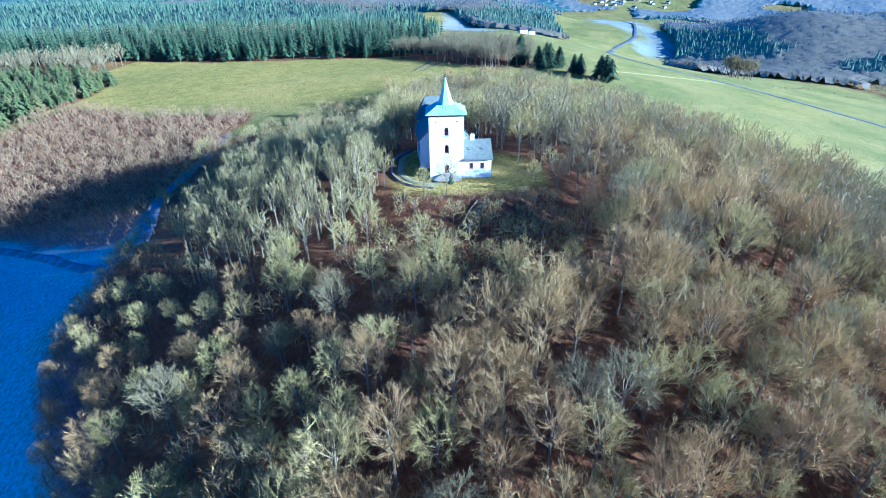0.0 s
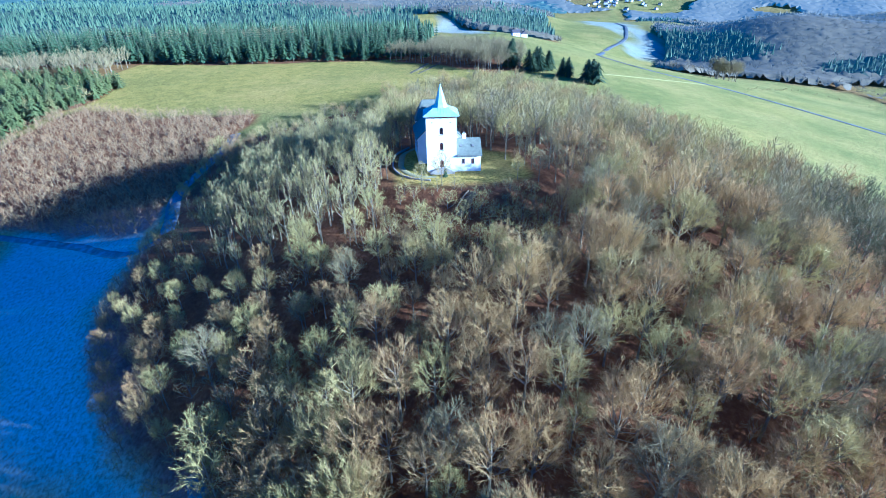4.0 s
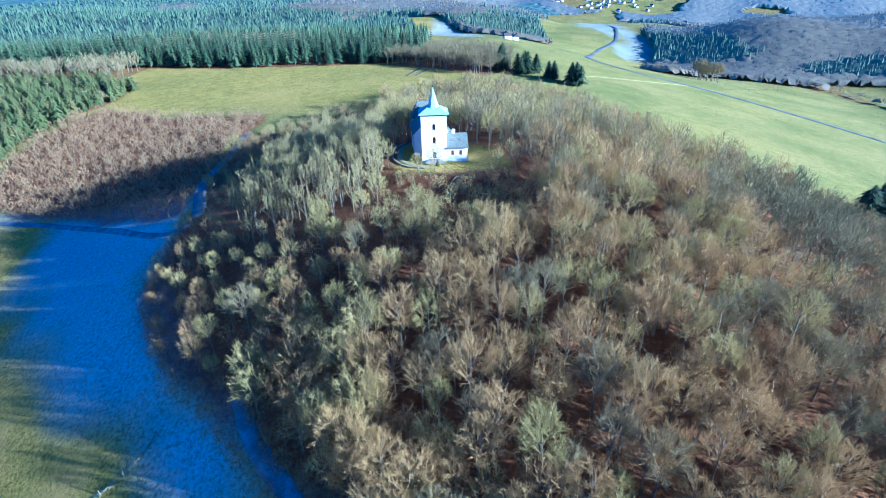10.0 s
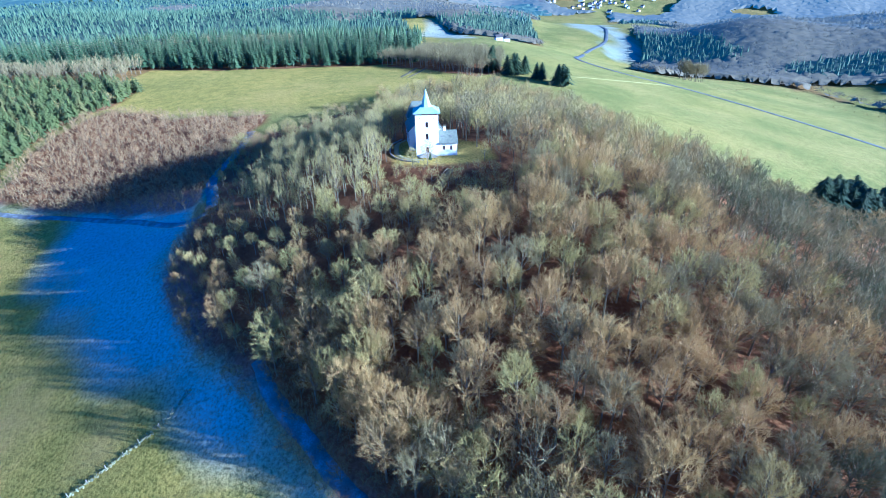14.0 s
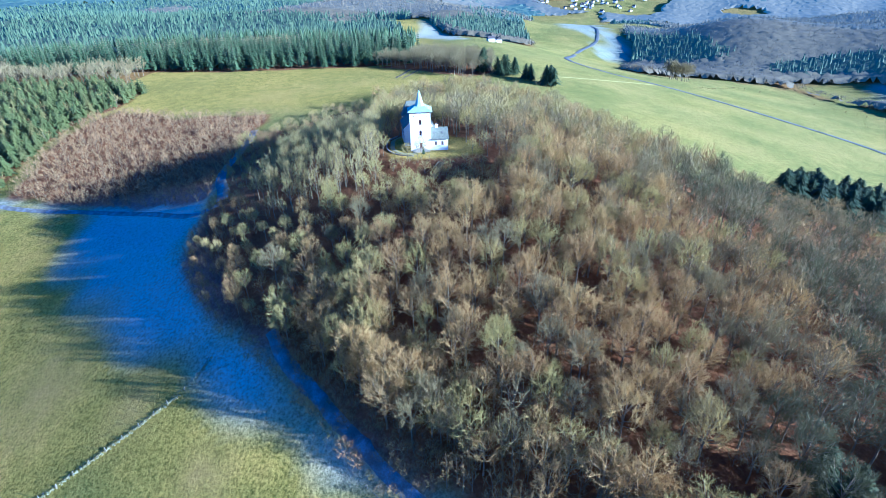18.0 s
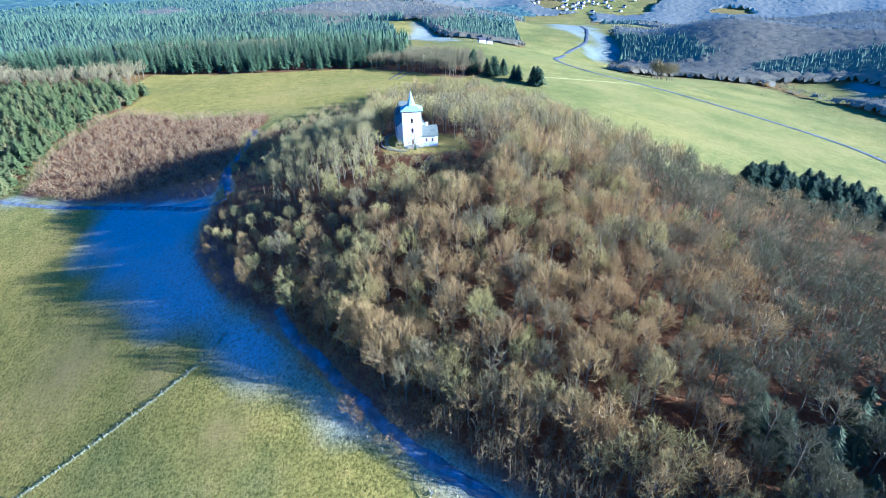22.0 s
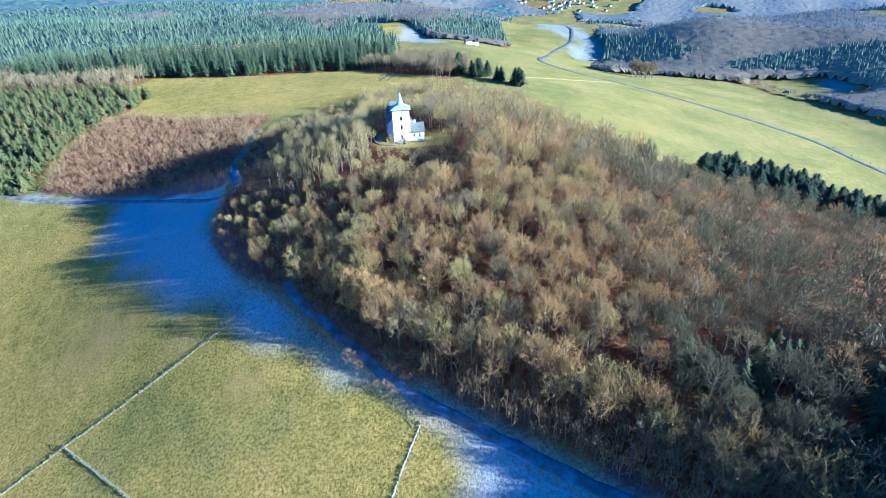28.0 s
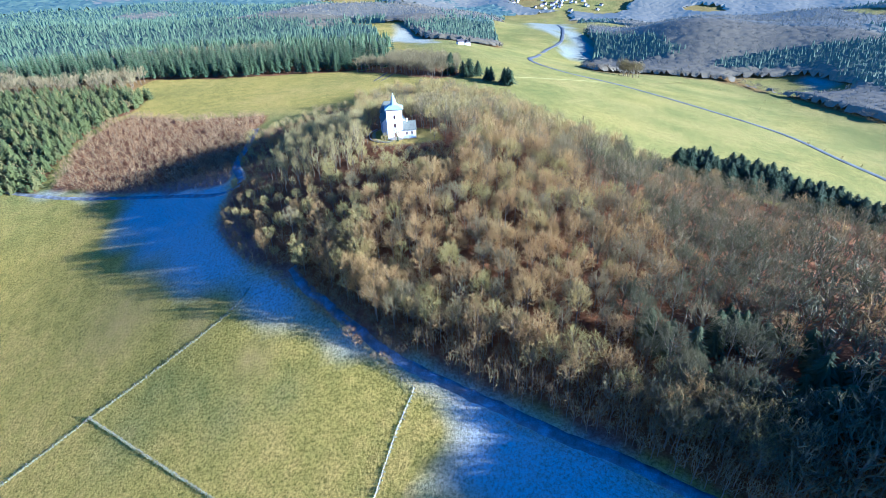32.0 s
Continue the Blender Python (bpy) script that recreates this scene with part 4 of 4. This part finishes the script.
# ---- church ----
M_WHITE = plain("whitewashed_plaster", [(0.76, 0.75, 0.72), (0.82, 0.82, 0.80), (0.85, 0.85, 0.84)], 0.35, 0.85, rel=0.15)
M_COPPER = plain("green_copper", [(0.36, 0.48, 0.45), (0.44, 0.56, 0.53), (0.53, 0.64, 0.61)], 0.8, 0.6, rel=0.1)
M_SLATE = plain("slate", [(0.12, 0.13, 0.105), (0.165, 0.175, 0.14), (0.215, 0.22, 0.18)], 1.2, 0.75, rel=0.3)
M_REDWOOD = plain("red_brown_timber", [(0.14, 0.05, 0.04), (0.20, 0.075, 0.055), (0.25, 0.10, 0.075)], 1.5, 0.6, rel=0.2)
M_DARKGLASS = plain("dark_window_glass", [(0.03, 0.035, 0.04), (0.06, 0.065, 0.07)], 1.0, 0.15)
M_SHUTTER = plain("grey_shutter", [(0.13, 0.13, 0.13), (0.19, 0.18, 0.17)], 2.0, 0.6)


def box(bm, x0, x1, y0, y1, z0, z1, edge=0.0):
    r = bmesh.ops.create_cube(bm, size=1, matrix=Matrix.Translation(((x0 + x1) / 2, (y0 + y1) / 2, (z0 + z1) / 2)) @ Matrix.Diagonal((x1 - x0, y1 - y0, z1 - z0, 1)))
    if edge:
        bmesh.ops.bevel(bm, geom=list({e for v in r["verts"] for e in v.link_edges}), offset=edge, segments=1, affect="EDGES")


def slab(bm, outline, y0, y1):
    """A polygon in x and z, made solid between y0 and y1."""
    f = bm.faces.new([bm.verts.new((x, y0, z)) for x, z in outline])
    g = bmesh.ops.extrude_face_region(bm, geom=[f])
    bmesh.ops.translate(bm, vec=(0, y1 - y0, 0), verts=[v for v in g["geom"] if isinstance(v, bmesh.types.BMVert)])


def solid(bm, bottom, top):
    """A body between two rings of points."""
    a, b = [bm.verts.new(p) for p in bottom], [bm.verts.new(p) for p in top]
    n = len(a)
    bm.faces.new(a[::-1])
    bm.faces.new(b)
    for i in range(n):
        bm.faces.new((a[i], a[(i + 1) % n], b[(i + 1) % n], b[i]))


def part(name, bm, mat, parent, label=""):
    bmesh.ops.recalc_face_normals(bm, faces=bm.faces)
    me = bpy.data.meshes.new(name)
    bm.to_mesh(me)
    bm.free()
    me.materials.append(mat)
    ob = new(name, me)
    ob.parent = parent
    if label:
        ob["label"] = label
    return ob


def arch(cx, half, z0, z1, n=8):
    """The outline of a round-headed opening, from its left foot over the top to its right foot."""
    return [(cx - half, z0)] + [(cx - half * math.cos(math.pi * k / n), z1 - half + half * math.sin(math.pi * k / n)) for k in range(n + 1)] + [(cx + half, z0)]


church = tagged(new("church"), "white church, square tower, green copper spire, on the hilltop", "church")
T = 3.8
OPENINGS = ((0.0, 0.52, 1.1, 3.15), (0.0, 0.46, 5.75, 7.6), (0.0, 0.46, 9.65, 11.45))
bm = bmesh.new()
slab(bm, [(-T, -0.8), (-0.52, -0.8), (-0.52, 13.7), (-T, 13.7)], -T, -T + 0.7)
slab(bm, [(0.52, -0.8), (T, -0.8), (T, 13.7), (0.52, 13.7)], -T, -T + 0.7)
low = [(-0.52, -0.8), (0.52, -0.8)]
for cx, half, z0, z1 in OPENINGS:
    slab(bm, low + [(0.52, z0), (-0.52, z0)], -T, -T + 0.7)
    if half < 0.52:
        slab(bm, [(-0.52, z0), (-half, z0), (-half, z1 - half), (-0.52, z1 - half)], -T, -T + 0.7)
        slab(bm, [(half, z0), (0.52, z0), (0.52, z1 - half), (half, z1 - half)], -T, -T + 0.7)
    low = arch(cx, half, z1 - half, z1)[1:-1]
    if half < 0.52:
        low = [(-0.52, z1 - half)] + low + [(0.52, z1 - half)]
slab(bm, low + [(0.52, 13.7), (-0.52, 13.7)], -T, -T + 0.7)
box(bm, -T, -T + 0.7, -T + 0.7, T, -0.8, 13.7)
box(bm, T - 0.7, T, -T + 0.7, T, -0.8, 13.7)
box(bm, -T + 0.7, T - 0.7, T - 0.7, T, -0.8, 13.7)
tower = part("tower", bm, M_WHITE, church)
for i, (cx, half, z0, z1) in enumerate(OPENINGS):
    inner, outer = arch(cx, half - 0.11, z0 + 0.1, z1 - 0.11), arch(cx, half - 0.003, z0, z1 - 0.003)
    bm = bmesh.new()
    ring_o, ring_i = [bm.verts.new((x, -T + 0.28, z)) for x, z in outer], [bm.verts.new((x, -T + 0.28, z)) for x, z in inner]
    fs = [bm.faces.new((ring_o[k], ring_o[(k + 1) % len(ring_o)], ring_i[(k + 1) % len(ring_i)], ring_i[k])) for k in range(len(ring_o))]
    g = bmesh.ops.extrude_face_region(bm, geom=fs)
    bmesh.ops.translate(bm, vec=(0, 0.16, 0), verts=[v for v in g["geom"] if isinstance(v, bmesh.types.BMVert)])
    fr = part("door_frame" if i == 0 else "window_frame", bm, M_REDWOOD, tower, "red-brown timber frame")
    bm = bmesh.new()
    if i == 0:
        slab(bm, arch(cx, half - 0.12, z0 + 0.03, z1 - 0.12), -T + 0.36, -T + 0.44)
        box(bm, -0.015, 0.015, -T + 0.33, -T + 0.36, z0 + 0.1, z1 - 0.2)
        part("door_leaf", bm, M_REDWOOD, tower, "red-brown wooden double door")
        bm = bmesh.new()
        box(bm, 0.05, 0.12, -T + 0.27, -T + 0.36, z0 + 0.95, z0 + 1.1, 0.01)
        part("door_handle", bm, M_DARKGLASS, tower)
    else:
        slab(bm, arch(cx, half - 0.12, z0 + 0.11, z1 - 0.12), -T + 0.42, -T + 0.45)
        part("pane", bm, M_DARKGLASS, tower)
        bm = bmesh.new()
        box(bm, -0.025, 0.025, -T + 0.37, -T + 0.42, z0 + 0.1, z1 - 0.12)
        for zz in (0.35, 0.7):
            box(bm, -half + 0.11, half - 0.11, -T + 0.375, -T + 0.418, z0 + (z1 - z0) * zz - 0.02, z0 + (z1 - z0) * zz + 0.02)
        part("glazing_bar", bm, M_REDWOOD, tower)
        bm = bmesh.new()
        box(bm, -half - 0.1, half + 0.1, -T - 0.12, -T + 0.28, z0 - 0.12, z0 - 0.004, 0.02)
        part("window_sill", bm, M_STONE, tower)
for sx in (-2.3, 2.3):
    bm = bmesh.new()
    box(bm, sx - 0.18, sx + 0.18, -T - 0.03, -T - 0.002, 12.55, 12.75, 0.01)
    part("tie_plate", bm, M_DARKGLASS, tower, "small iron tie plate")
# timber belt under the eaves, with short posts
bm = bmesh.new()
for x0, x1, y0, y1 in ((-T, T, -T, -T + 0.5), (-T, T, T - 0.5, T), (-T, -T + 0.5, -T + 0.5, T - 0.5), (T - 0.5, T, -T + 0.5, T - 0.5)):
    box(bm, x0, x1, y0, y1, 13.7, 14.15)
part("eaves_belt", bm, M_REDWOOD, church, "dark red timber belt under the eaves")
for k in range(5):
    bm = bmesh.new()
    x = -T + 0.2 + k * (2 * T - 0.4) / 4
    box(bm, x - 0.2, x + 0.2, -T - 0.10, -T - 0.003, 13.62, 14.1, 0.02)
    part("corbel", bm, M_STONE, church)
# tower roof: a wide skirt with standing seams, and the eight-sided spire
E0, Z0, E1, Z1 = 4.45, 14.15, 2.0, 15.75
bm = bmesh.new()
sq = lambda h, z: [(-h, -h, z), (h, -h, z), (h, h, z), (-h, h, z)]
solid(bm, sq(E0, Z0), sq(E0, Z0 + 0.14))
solid(bm, sq(E0 + 0.03, Z0 + 0.14), sq(E1, Z1))
roof = part("tower_roof", bm, M_COPPER, church, "pale green copper skirt roof")
for side in range(4):
    rot = Matrix.Rotation(side * math.pi / 2, 4, "Z")
    for k in range(13):
        x = -E0 + 0.35 + k * (2 * E0 - 0.7) / 12
        u = 1.0 if abs(x) < E1 else (E0 - abs(x)) / (E0 - E1)
        if u < 0.06:
            continue
        bm = bmesh.new()
        y1, z1 = -E0 + (E0 - E1) * u, Z0 + 0.14 + (Z1 - Z0 - 0.14) * u
        a, b = [(x - 0.02, -E0 - 0.02, Z0 + 0.12), (x + 0.02, -E0 - 0.02, Z0 + 0.12), (x + 0.02, y1, z1 - 0.02), (x - 0.02, y1, z1 - 0.02)], 0.055
        solid(bm, a, [(p[0], p[1] - 0.03, p[2] + b) for p in a])
        bmesh.ops.transform(bm, matrix=rot, verts=bm.verts)
        part("seam", bm, M_COPPER, roof)
bm = bmesh.new()
oct_ring = lambda r, z: [(r * math.cos(math.pi / 8 + k * math.pi / 4), r * math.sin(math.pi / 8 + k * math.pi / 4), z) for k in range(8)]
solid(bm, oct_ring(2.2, 15.4), oct_ring(1.5, 16.6))
solid(bm, oct_ring(1.5, 16.6), oct_ring(0.06, 21.3))
spire = part("spire", bm, M_COPPER, church, "slender green copper spire")
bm = bmesh.new()
bmesh.ops.create_uvsphere(bm, u_segments=10, v_segments=6, radius=0.16, matrix=Matrix.Translation((0, 0, 21.35)))
box(bm, -0.03, 0.03, -0.03, 0.03, 21.4, 22.1)
box(bm, -0.22, 0.22, -0.03, 0.03, 21.75, 21.81)
part("cross", bm, M_DARKGLASS, spire, "small iron cross")

# nave behind the tower, slightly askew
nave_turn = Matrix.Translation((0, 4, 0)) @ Matrix.Rotation(radians(5), 4, "Z")


def turned(name, bm, mat, parent, m, label=""):
    bmesh.ops.transform(bm, matrix=m, verts=bm.verts)
    return part(name, bm, mat, parent, label)


NL, NR, NE, NX, NZ, ND = -6.1, 5.5, 6.9, -0.3, 12.5, 15.0
bm = bmesh.new()
slab(bm, [(NL, -0.8), (NR, -0.8), (NR, NE), (NX, NZ), (NL, NE)], 0, 0.6)
slab(bm, [(NL, -0.8), (NR, -0.8), (NR, NE), (NX, NZ), (NL, NE)], ND - 0.6, ND)
box(bm, NL, NL + 0.6, 0.6, ND - 0.6, -0.8, NE)
box(bm, NR - 0.6, NR, 0.6, ND - 0.6, -0.8, NE)
nave = turned("nave_wall", bm, M_WHITE, church, nave_turn)
for side in (-1, 1):
    bm = bmesh.new()
    ex = NL - 0.5 if side < 0 else NR + 0.5
    ez = NE - 0.5 * (NZ - NE) / (NX - NL)
    lo, hi = (ex, ez), (NX, NZ)
    solid(bm, [(lo[0], -0.35, lo[1] + 0.02), (hi[0], -0.35, hi[1] + 0.02), (hi[0], ND + 0.3, hi[1] + 0.02), (lo[0], ND + 0.3, lo[1] + 0.02)],
          [(lo[0], -0.35, lo[1] + 0.26), (hi[0], -0.35, hi[1] + 0.26), (hi[0], ND + 0.3, hi[1] + 0.26), (lo[0], ND + 0.3, lo[1] + 0.26)])
    turned("nave_roof", bm, M_SLATE, church, nave_turn, "grey slate nave roof")
for k in range(3):
    y = 3 + 4.3 * k
    bm = bmesh.new()
    box(bm, NL - 0.02, NL + 0.1, y - 0.5, y + 0.5, 2.6, 5.4)
    turned("window", bm, M_DARKGLASS, church, nave_turn)
# choir, higher, at the back
bm = bmesh.new()
box(bm, -5.4, 4.6, ND, ND + 6, -0.8, 8.2)
turned("choir_wall", bm, M_WHITE, church, nave_turn)
bm = bmesh.new()
solid(bm, [(-5.9, ND - 0.3, 8.2), (5.1, ND - 0.3, 8.2), (5.1, ND + 6.5, 8.2), (-5.9, ND + 6.5, 8.2)], [(-3.4, ND + 2.6, 13.6), (2.4, ND + 2.6, 13.6), (2.4, ND + 3.2, 13.6), (-3.4, ND + 3.2, 13.6)])
turned("choir_roof", bm, M_SLATE, church, nave_turn, "hipped slate roof of the choir")

# annex beside the tower
AX0, AX1, AY0, AY1, AE, AR = T, 10.0, -3.7, 6.0, 4.35, 7.2
AM = 1.5
bm = bmesh.new()
WINS = ((5.45, 0.42), (7.9, 0.42))
xs = [AX0] + [v for c, h in WINS for v in (c - h, c + h)] + [AX1]
for k in range(0, len(xs), 2):
    box(bm, xs[k], xs[k + 1], AY0, AY0 + 0.5, -0.6, AE)
for c, h in WINS:
    box(bm, c - h, c + h, AY0, AY0 + 0.5, -0.6, 2.0)
    box(bm, c - h, c + h, AY0, AY0 + 0.5, 3.35, AE)
for x0 in (AX0, AX1 - 0.5):
    f = [(x0, AY0 + 0.5), (x0 + 0.5, AY0 + 0.5)]
    v = [bm.verts.new((x0, y, z)) for y, z in ((AY0 + 0.5, -0.6), (AY1, -0.6), (AY1, AE), (AM, AR), (AY0 + 0.5, AE + 0.25))]
    g = bmesh.ops.extrude_face_region(bm, geom=[bm.faces.new(v)])
    bmesh.ops.translate(bm, vec=(0.5, 0, 0), verts=[w for w in g["geom"] if isinstance(w, bmesh.types.BMVert)])
box(bm, AX0 + 0.5, AX1 - 0.5, AY1 - 0.5, AY1, -0.6, AE)
annex = part("annex_wall", bm, M_WHITE, church, "low white annex")
for c, h in WINS:
    bm = bmesh.new()
    box(bm, c - h, c + h, AY0 + 0.2, AY0 + 0.26, 2.0, 3.35)
    part("shutter", bm, M_SHUTTER, annex, "grey closed shutter")
    bm = bmesh.new()
    for x0, x1, z0, z1 in ((c - h, c - h + 0.08, 2.0, 3.35), (c + h - 0.08, c + h, 2.0, 3.35), (c - h + 0.08, c + h - 0.08, 2.0, 2.08), (c - h + 0.08, c + h - 0.08, 3.27, 3.35), (c - 0.03, c + 0.03, 2.08, 3.27)):
        box(bm, x0, x1, AY0 + 0.13, AY0 + 0.2, z0, z1)
    part("window_frame", bm, M_REDWOOD, annex)
    bm = bmesh.new()
    box(bm, c - h - 0.08, c + h + 0.08, AY0 - 0.08, AY0 + 0.13, 1.9, 1.996, 0.015)
    part("window_sill", bm, M_STONE, annex)
for y0, y1, z0, z1 in ((AY0 - 0.45, AM, AE - 0.25, AR), (AY1 + 0.4, AM, AE - 0.25, AR)):
    bm = bmesh.new()
    a = [(AX0 + 0.02, y0, z0), (AX1 + 0.3, y0, z0), (AX1 + 0.3, y1, z1), (AX0 + 0.02, y1, z1)]
    solid(bm, [(x, y, z + 0.02) for x, y, z in a], [(x, y, z + 0.24) for x, y, z in a])
    aroof = part("annex_roof", bm, M_SLATE, church, "grey-green slate annex roof")
    if y0 < 0:
        front_roof = aroof
slope = math.atan2(AR - AE + 0.25, AM - AY0 + 0.45)
for x in (5.1, 8.1):
    bm = bmesh.new()
    box(bm, -0.3, 0.3, -0.42, 0.42, 0.23, 0.36, 0.02)
    bmesh.ops.transform(bm, matrix=Matrix.Translation((x, -1.1, AE - 0.25 + (-1.1 - AY0 + 0.45) * math.tan(slope))) @ Matrix.Rotation(slope, 4, "X"), verts=bm.verts)
    part("skylight", bm, M_SHUTTER, front_roof, "small roof light")
bm = bmesh.new()
box(bm, AX0, AX1 + 0.3, AY0 - 0.6, AY0 - 0.46, AE - 0.28, AE - 0.14, 0.03)
part("gutter", bm, M_SHUTTER, front_roof)
bm = bmesh.new()
box(bm, 5.6, 6.5, 1.1, 1.8, 6.4, 8.3, 0.02)
box(bm, 5.52, 6.58, 1.02, 1.88, 8.3, 8.42, 0.02)
chim = part("chimney", bm, M_WHITE, church, "white chimney with two pots")
for x in (5.85, 6.25):
    bm = bmesh.new()
    bmesh.ops.create_cone(bm, segments=10, radius1=0.14, radius2=0.11, depth=0.45, cap_ends=True, matrix=Matrix.Translation((x, 1.45, 8.64)))
    part("chimney_pot", bm, M_STONE, chim)

# stone stairs up to the tower door
stairs = tagged(new("stone_stairs"), "grey stone double stairs with landing at the tower door", "stairs")
bm = bmesh.new()
box(bm, -1.3, 1.3, -5.4, -3.83, -0.4, 1.04, 0.03)
part("landing", bm, M_STONE, stairs)
for side in (-1, 1):
    for k in range(6):
        bm = bmesh.new()
        x0 = 1.3 + 0.30 * k
        box(bm, min(side * x0, side * (x0 + 0.3)), max(side * x0, side * (x0 + 0.3)), -5.35, -3.9, -0.4, 1.04 - 0.17 * (k + 1), 0.02)
        part("step", bm, M_STONE, stairs)
    bm = bmesh.new()
    v = [(side * 0.0, 1.55), (side * 1.3, 1.45), (side * 3.2, 0.45), (side * 3.2, -0.3), (side * 0.0, -0.3)]
    slab(bm, v, -5.75, -5.42)
    part("parapet", bm, M_STONE, stairs, "sloping stone parapet")

# flight of log steps down the slope in front of the lawn
flight = tagged(new("garden_steps"), "flight of dark log steps down the slope below the lawn", "steps")
for k in range(15):
    u = k / 14
    x, y = 6.6 - 3.6 * u, -18.2 - 5.4 * u
    bm = bmesh.new()
    box(bm, -0.85, 0.85, -0.13, 0.13, -0.25, 0.16, 0.04)
    ob = part("step", bm, M_BARK_DARK, flight)
    ob.matrix_world = pose(x, y, float(land(x, y)), 0, 0, -33)
for off in (-0.98, 0.98):
    bm = bmesh.new()
    c, sn = math.cos(radians(-33)), math.sin(radians(-33))
    pts = [(6.6 - 3.6 * u + off * c, -18.2 - 5.4 * u + off * sn) for u in (0, .25, .5, .75, 1)]
    low = [(x, y, float(land(x, y)) - 0.2) for x, y in pts]
    for a, b in zip(low, low[1:]):
        solid(bm, [(a[0] - .08, a[1], a[2]), (a[0] + .08, a[1], a[2]), (b[0] + .08, b[1], b[2]), (b[0] - .08, b[1], b[2])],
              [(a[0] - .08, a[1], a[2] + .5), (a[0] + .08, a[1], a[2] + .5), (b[0] + .08, b[1], b[2] + .5), (b[0] - .08, b[1], b[2] + .5)])
    part("stringer", bm, M_BARK_DARK, flight, "dark timber edge of the steps")

# low wall and path round the churchyard
wall = tagged(new("churchyard_wall"), "low mossy rubble stone wall round the churchyard", "wall")
line = resample([(-3, -10.5), (-8.5, -8), (-12.2, -2), (-13.2, 6), (-12.5, 15), (-9.5, 24)], 0.62)
q = random.Random(21)
for row in range(2):
    for a, b in zip(line, line[1:]):
        bm = bmesh.new()
        le = (b - a).length
        box(bm, 0.01, le - 0.02, -0.2, 0.2, 0, 0.27 * q.uniform(.85, 1.05), 0.04)
        ob = part("stone", bm, M_STONE, wall)
        ob.matrix_world = Matrix.Translation((a.x, a.y, float(land(a.x, a.y)) - 0.08 + 0.27 * row)) @ Matrix.Rotation(math.atan2(b.y - a.y, b.x - a.x) + q.uniform(-.06, .06), 4, "Z")
ribbon("path", [(-1.5, -7.5), (-6.5, -6.5), (-10, -2), (-11, 5), (-10.5, 14), (-7.5, 23)], 1.6, M_TRACK, "trodden path round the church", "path", lift=0.05, step=1.5, ragged=0.1)
LAWN_SPRUCE = split_model("lawn", spruce(760, 3.0, 9, 7, 0.22, 0.02), (M_BARK, M_SPRUCE_DARK))
tree_thing("spruce", LAWN_SPRUCE, 0.7, -7.4, 0.3, 1.0, "small spruce in front of the church stairs", "spruce", "")
tree_thing("tree", KIND_MESHES["olive"][1], 17.8, 5.4, 1.0, 0.92, "large leafless tree on the lawn beside the church", "tree", "")
for x, y, s in ((20.3, 5.2, .75), (21.2, 6.4, .7), (20.8, 4.4, .5)):
    tree_thing("bush", bush_meshes[0], x, y, s * 9, s, "dark reddish-brown bush on the lawn beside the church", "bush", "bushes on the lawn")
for x, y, s in ((3.2, -5.4, .2), (4.2, -5.0, .22), (5.0, -5.3, .18), (-3.4, -5.6, .25), (-7.5, -11.5, .5), (-10, -9.5, .5)):
    tree_thing("bush", bush_meshes[R.randrange(6)], x, y, R.uniform(0, 6), s, "low bare shrub on the churchyard lawn", "bush", "churchyard shrubs")


# ---- far village and farm ----
M_WALL_PALE = plain("pale_render", [(0.70, 0.68, 0.64), (0.78, 0.77, 0.74)], 0.3, 0.9)
M_ROOF_DARK = plain("dark_tiles", [(0.07, 0.065, 0.07), (0.12, 0.10, 0.10)], 0.6, 0.7)
q = random.Random(77)


def house(x, y, w, d, h, turn, label, group):
    top = new("house")
    bm = bmesh.new()
    box(bm, -w / 2, w / 2, -d / 2, d / 2, -1.5, h)
    part("wall", bm, M_WALL_PALE, top)
    bm = bmesh.new()
    solid(bm, [(-w / 2 - .4, -d / 2 - .4, h), (w / 2 + .4, -d / 2 - .4, h), (w / 2 + .4, d / 2 + .4, h), (-w / 2 - .4, d / 2 + .4, h)],
          [(-w / 2 - .4, -.05, h + d * .45), (w / 2 + .4, -.05, h + d * .45), (w / 2 + .4, .05, h + d * .45), (-w / 2 - .4, .05, h + d * .45)])
    rf = part("roof", bm, M_ROOF_DARK, top)
    bm = bmesh.new()
    box(bm, w * .2, w * .2 + .7, .3, 1.0, h + d * .25, h + d * .5 + .6)
    part("chimney", bm, M_STONE, rf)
    for k in range(3):
        bm = bmesh.new()
        box(bm, -w * .35 + k * w * .3, -w * .35 + k * w * .3 + 1.1, -d / 2 - .03, -d / 2 + .05, 1.2, 2.6)
        part("window", bm, M_DARKGLASS, top)
    top.matrix_world = pose(x, y, float(land(x, y)), 0, 0, turn)
    return tagged(top, label, "house", group)


for i in range(46):
    x, y = 800 + q.gauss(0, 130), 2260 + q.gauss(0, 55)
    house(x, y, q.uniform(11, 18), q.uniform(8, 12), q.uniform(4.5, 8), q.uniform(0, 180), "white house with dark roof in the distant village", "village houses")
for x, y, w, t in ((112, 545, 10, 10), (124, 552, 8, 95), (205, 800, 14, 30)):
    house(x, y, w, 8, 4, t, "white farm building with dark roof at the wood's edge", "farm buildings")
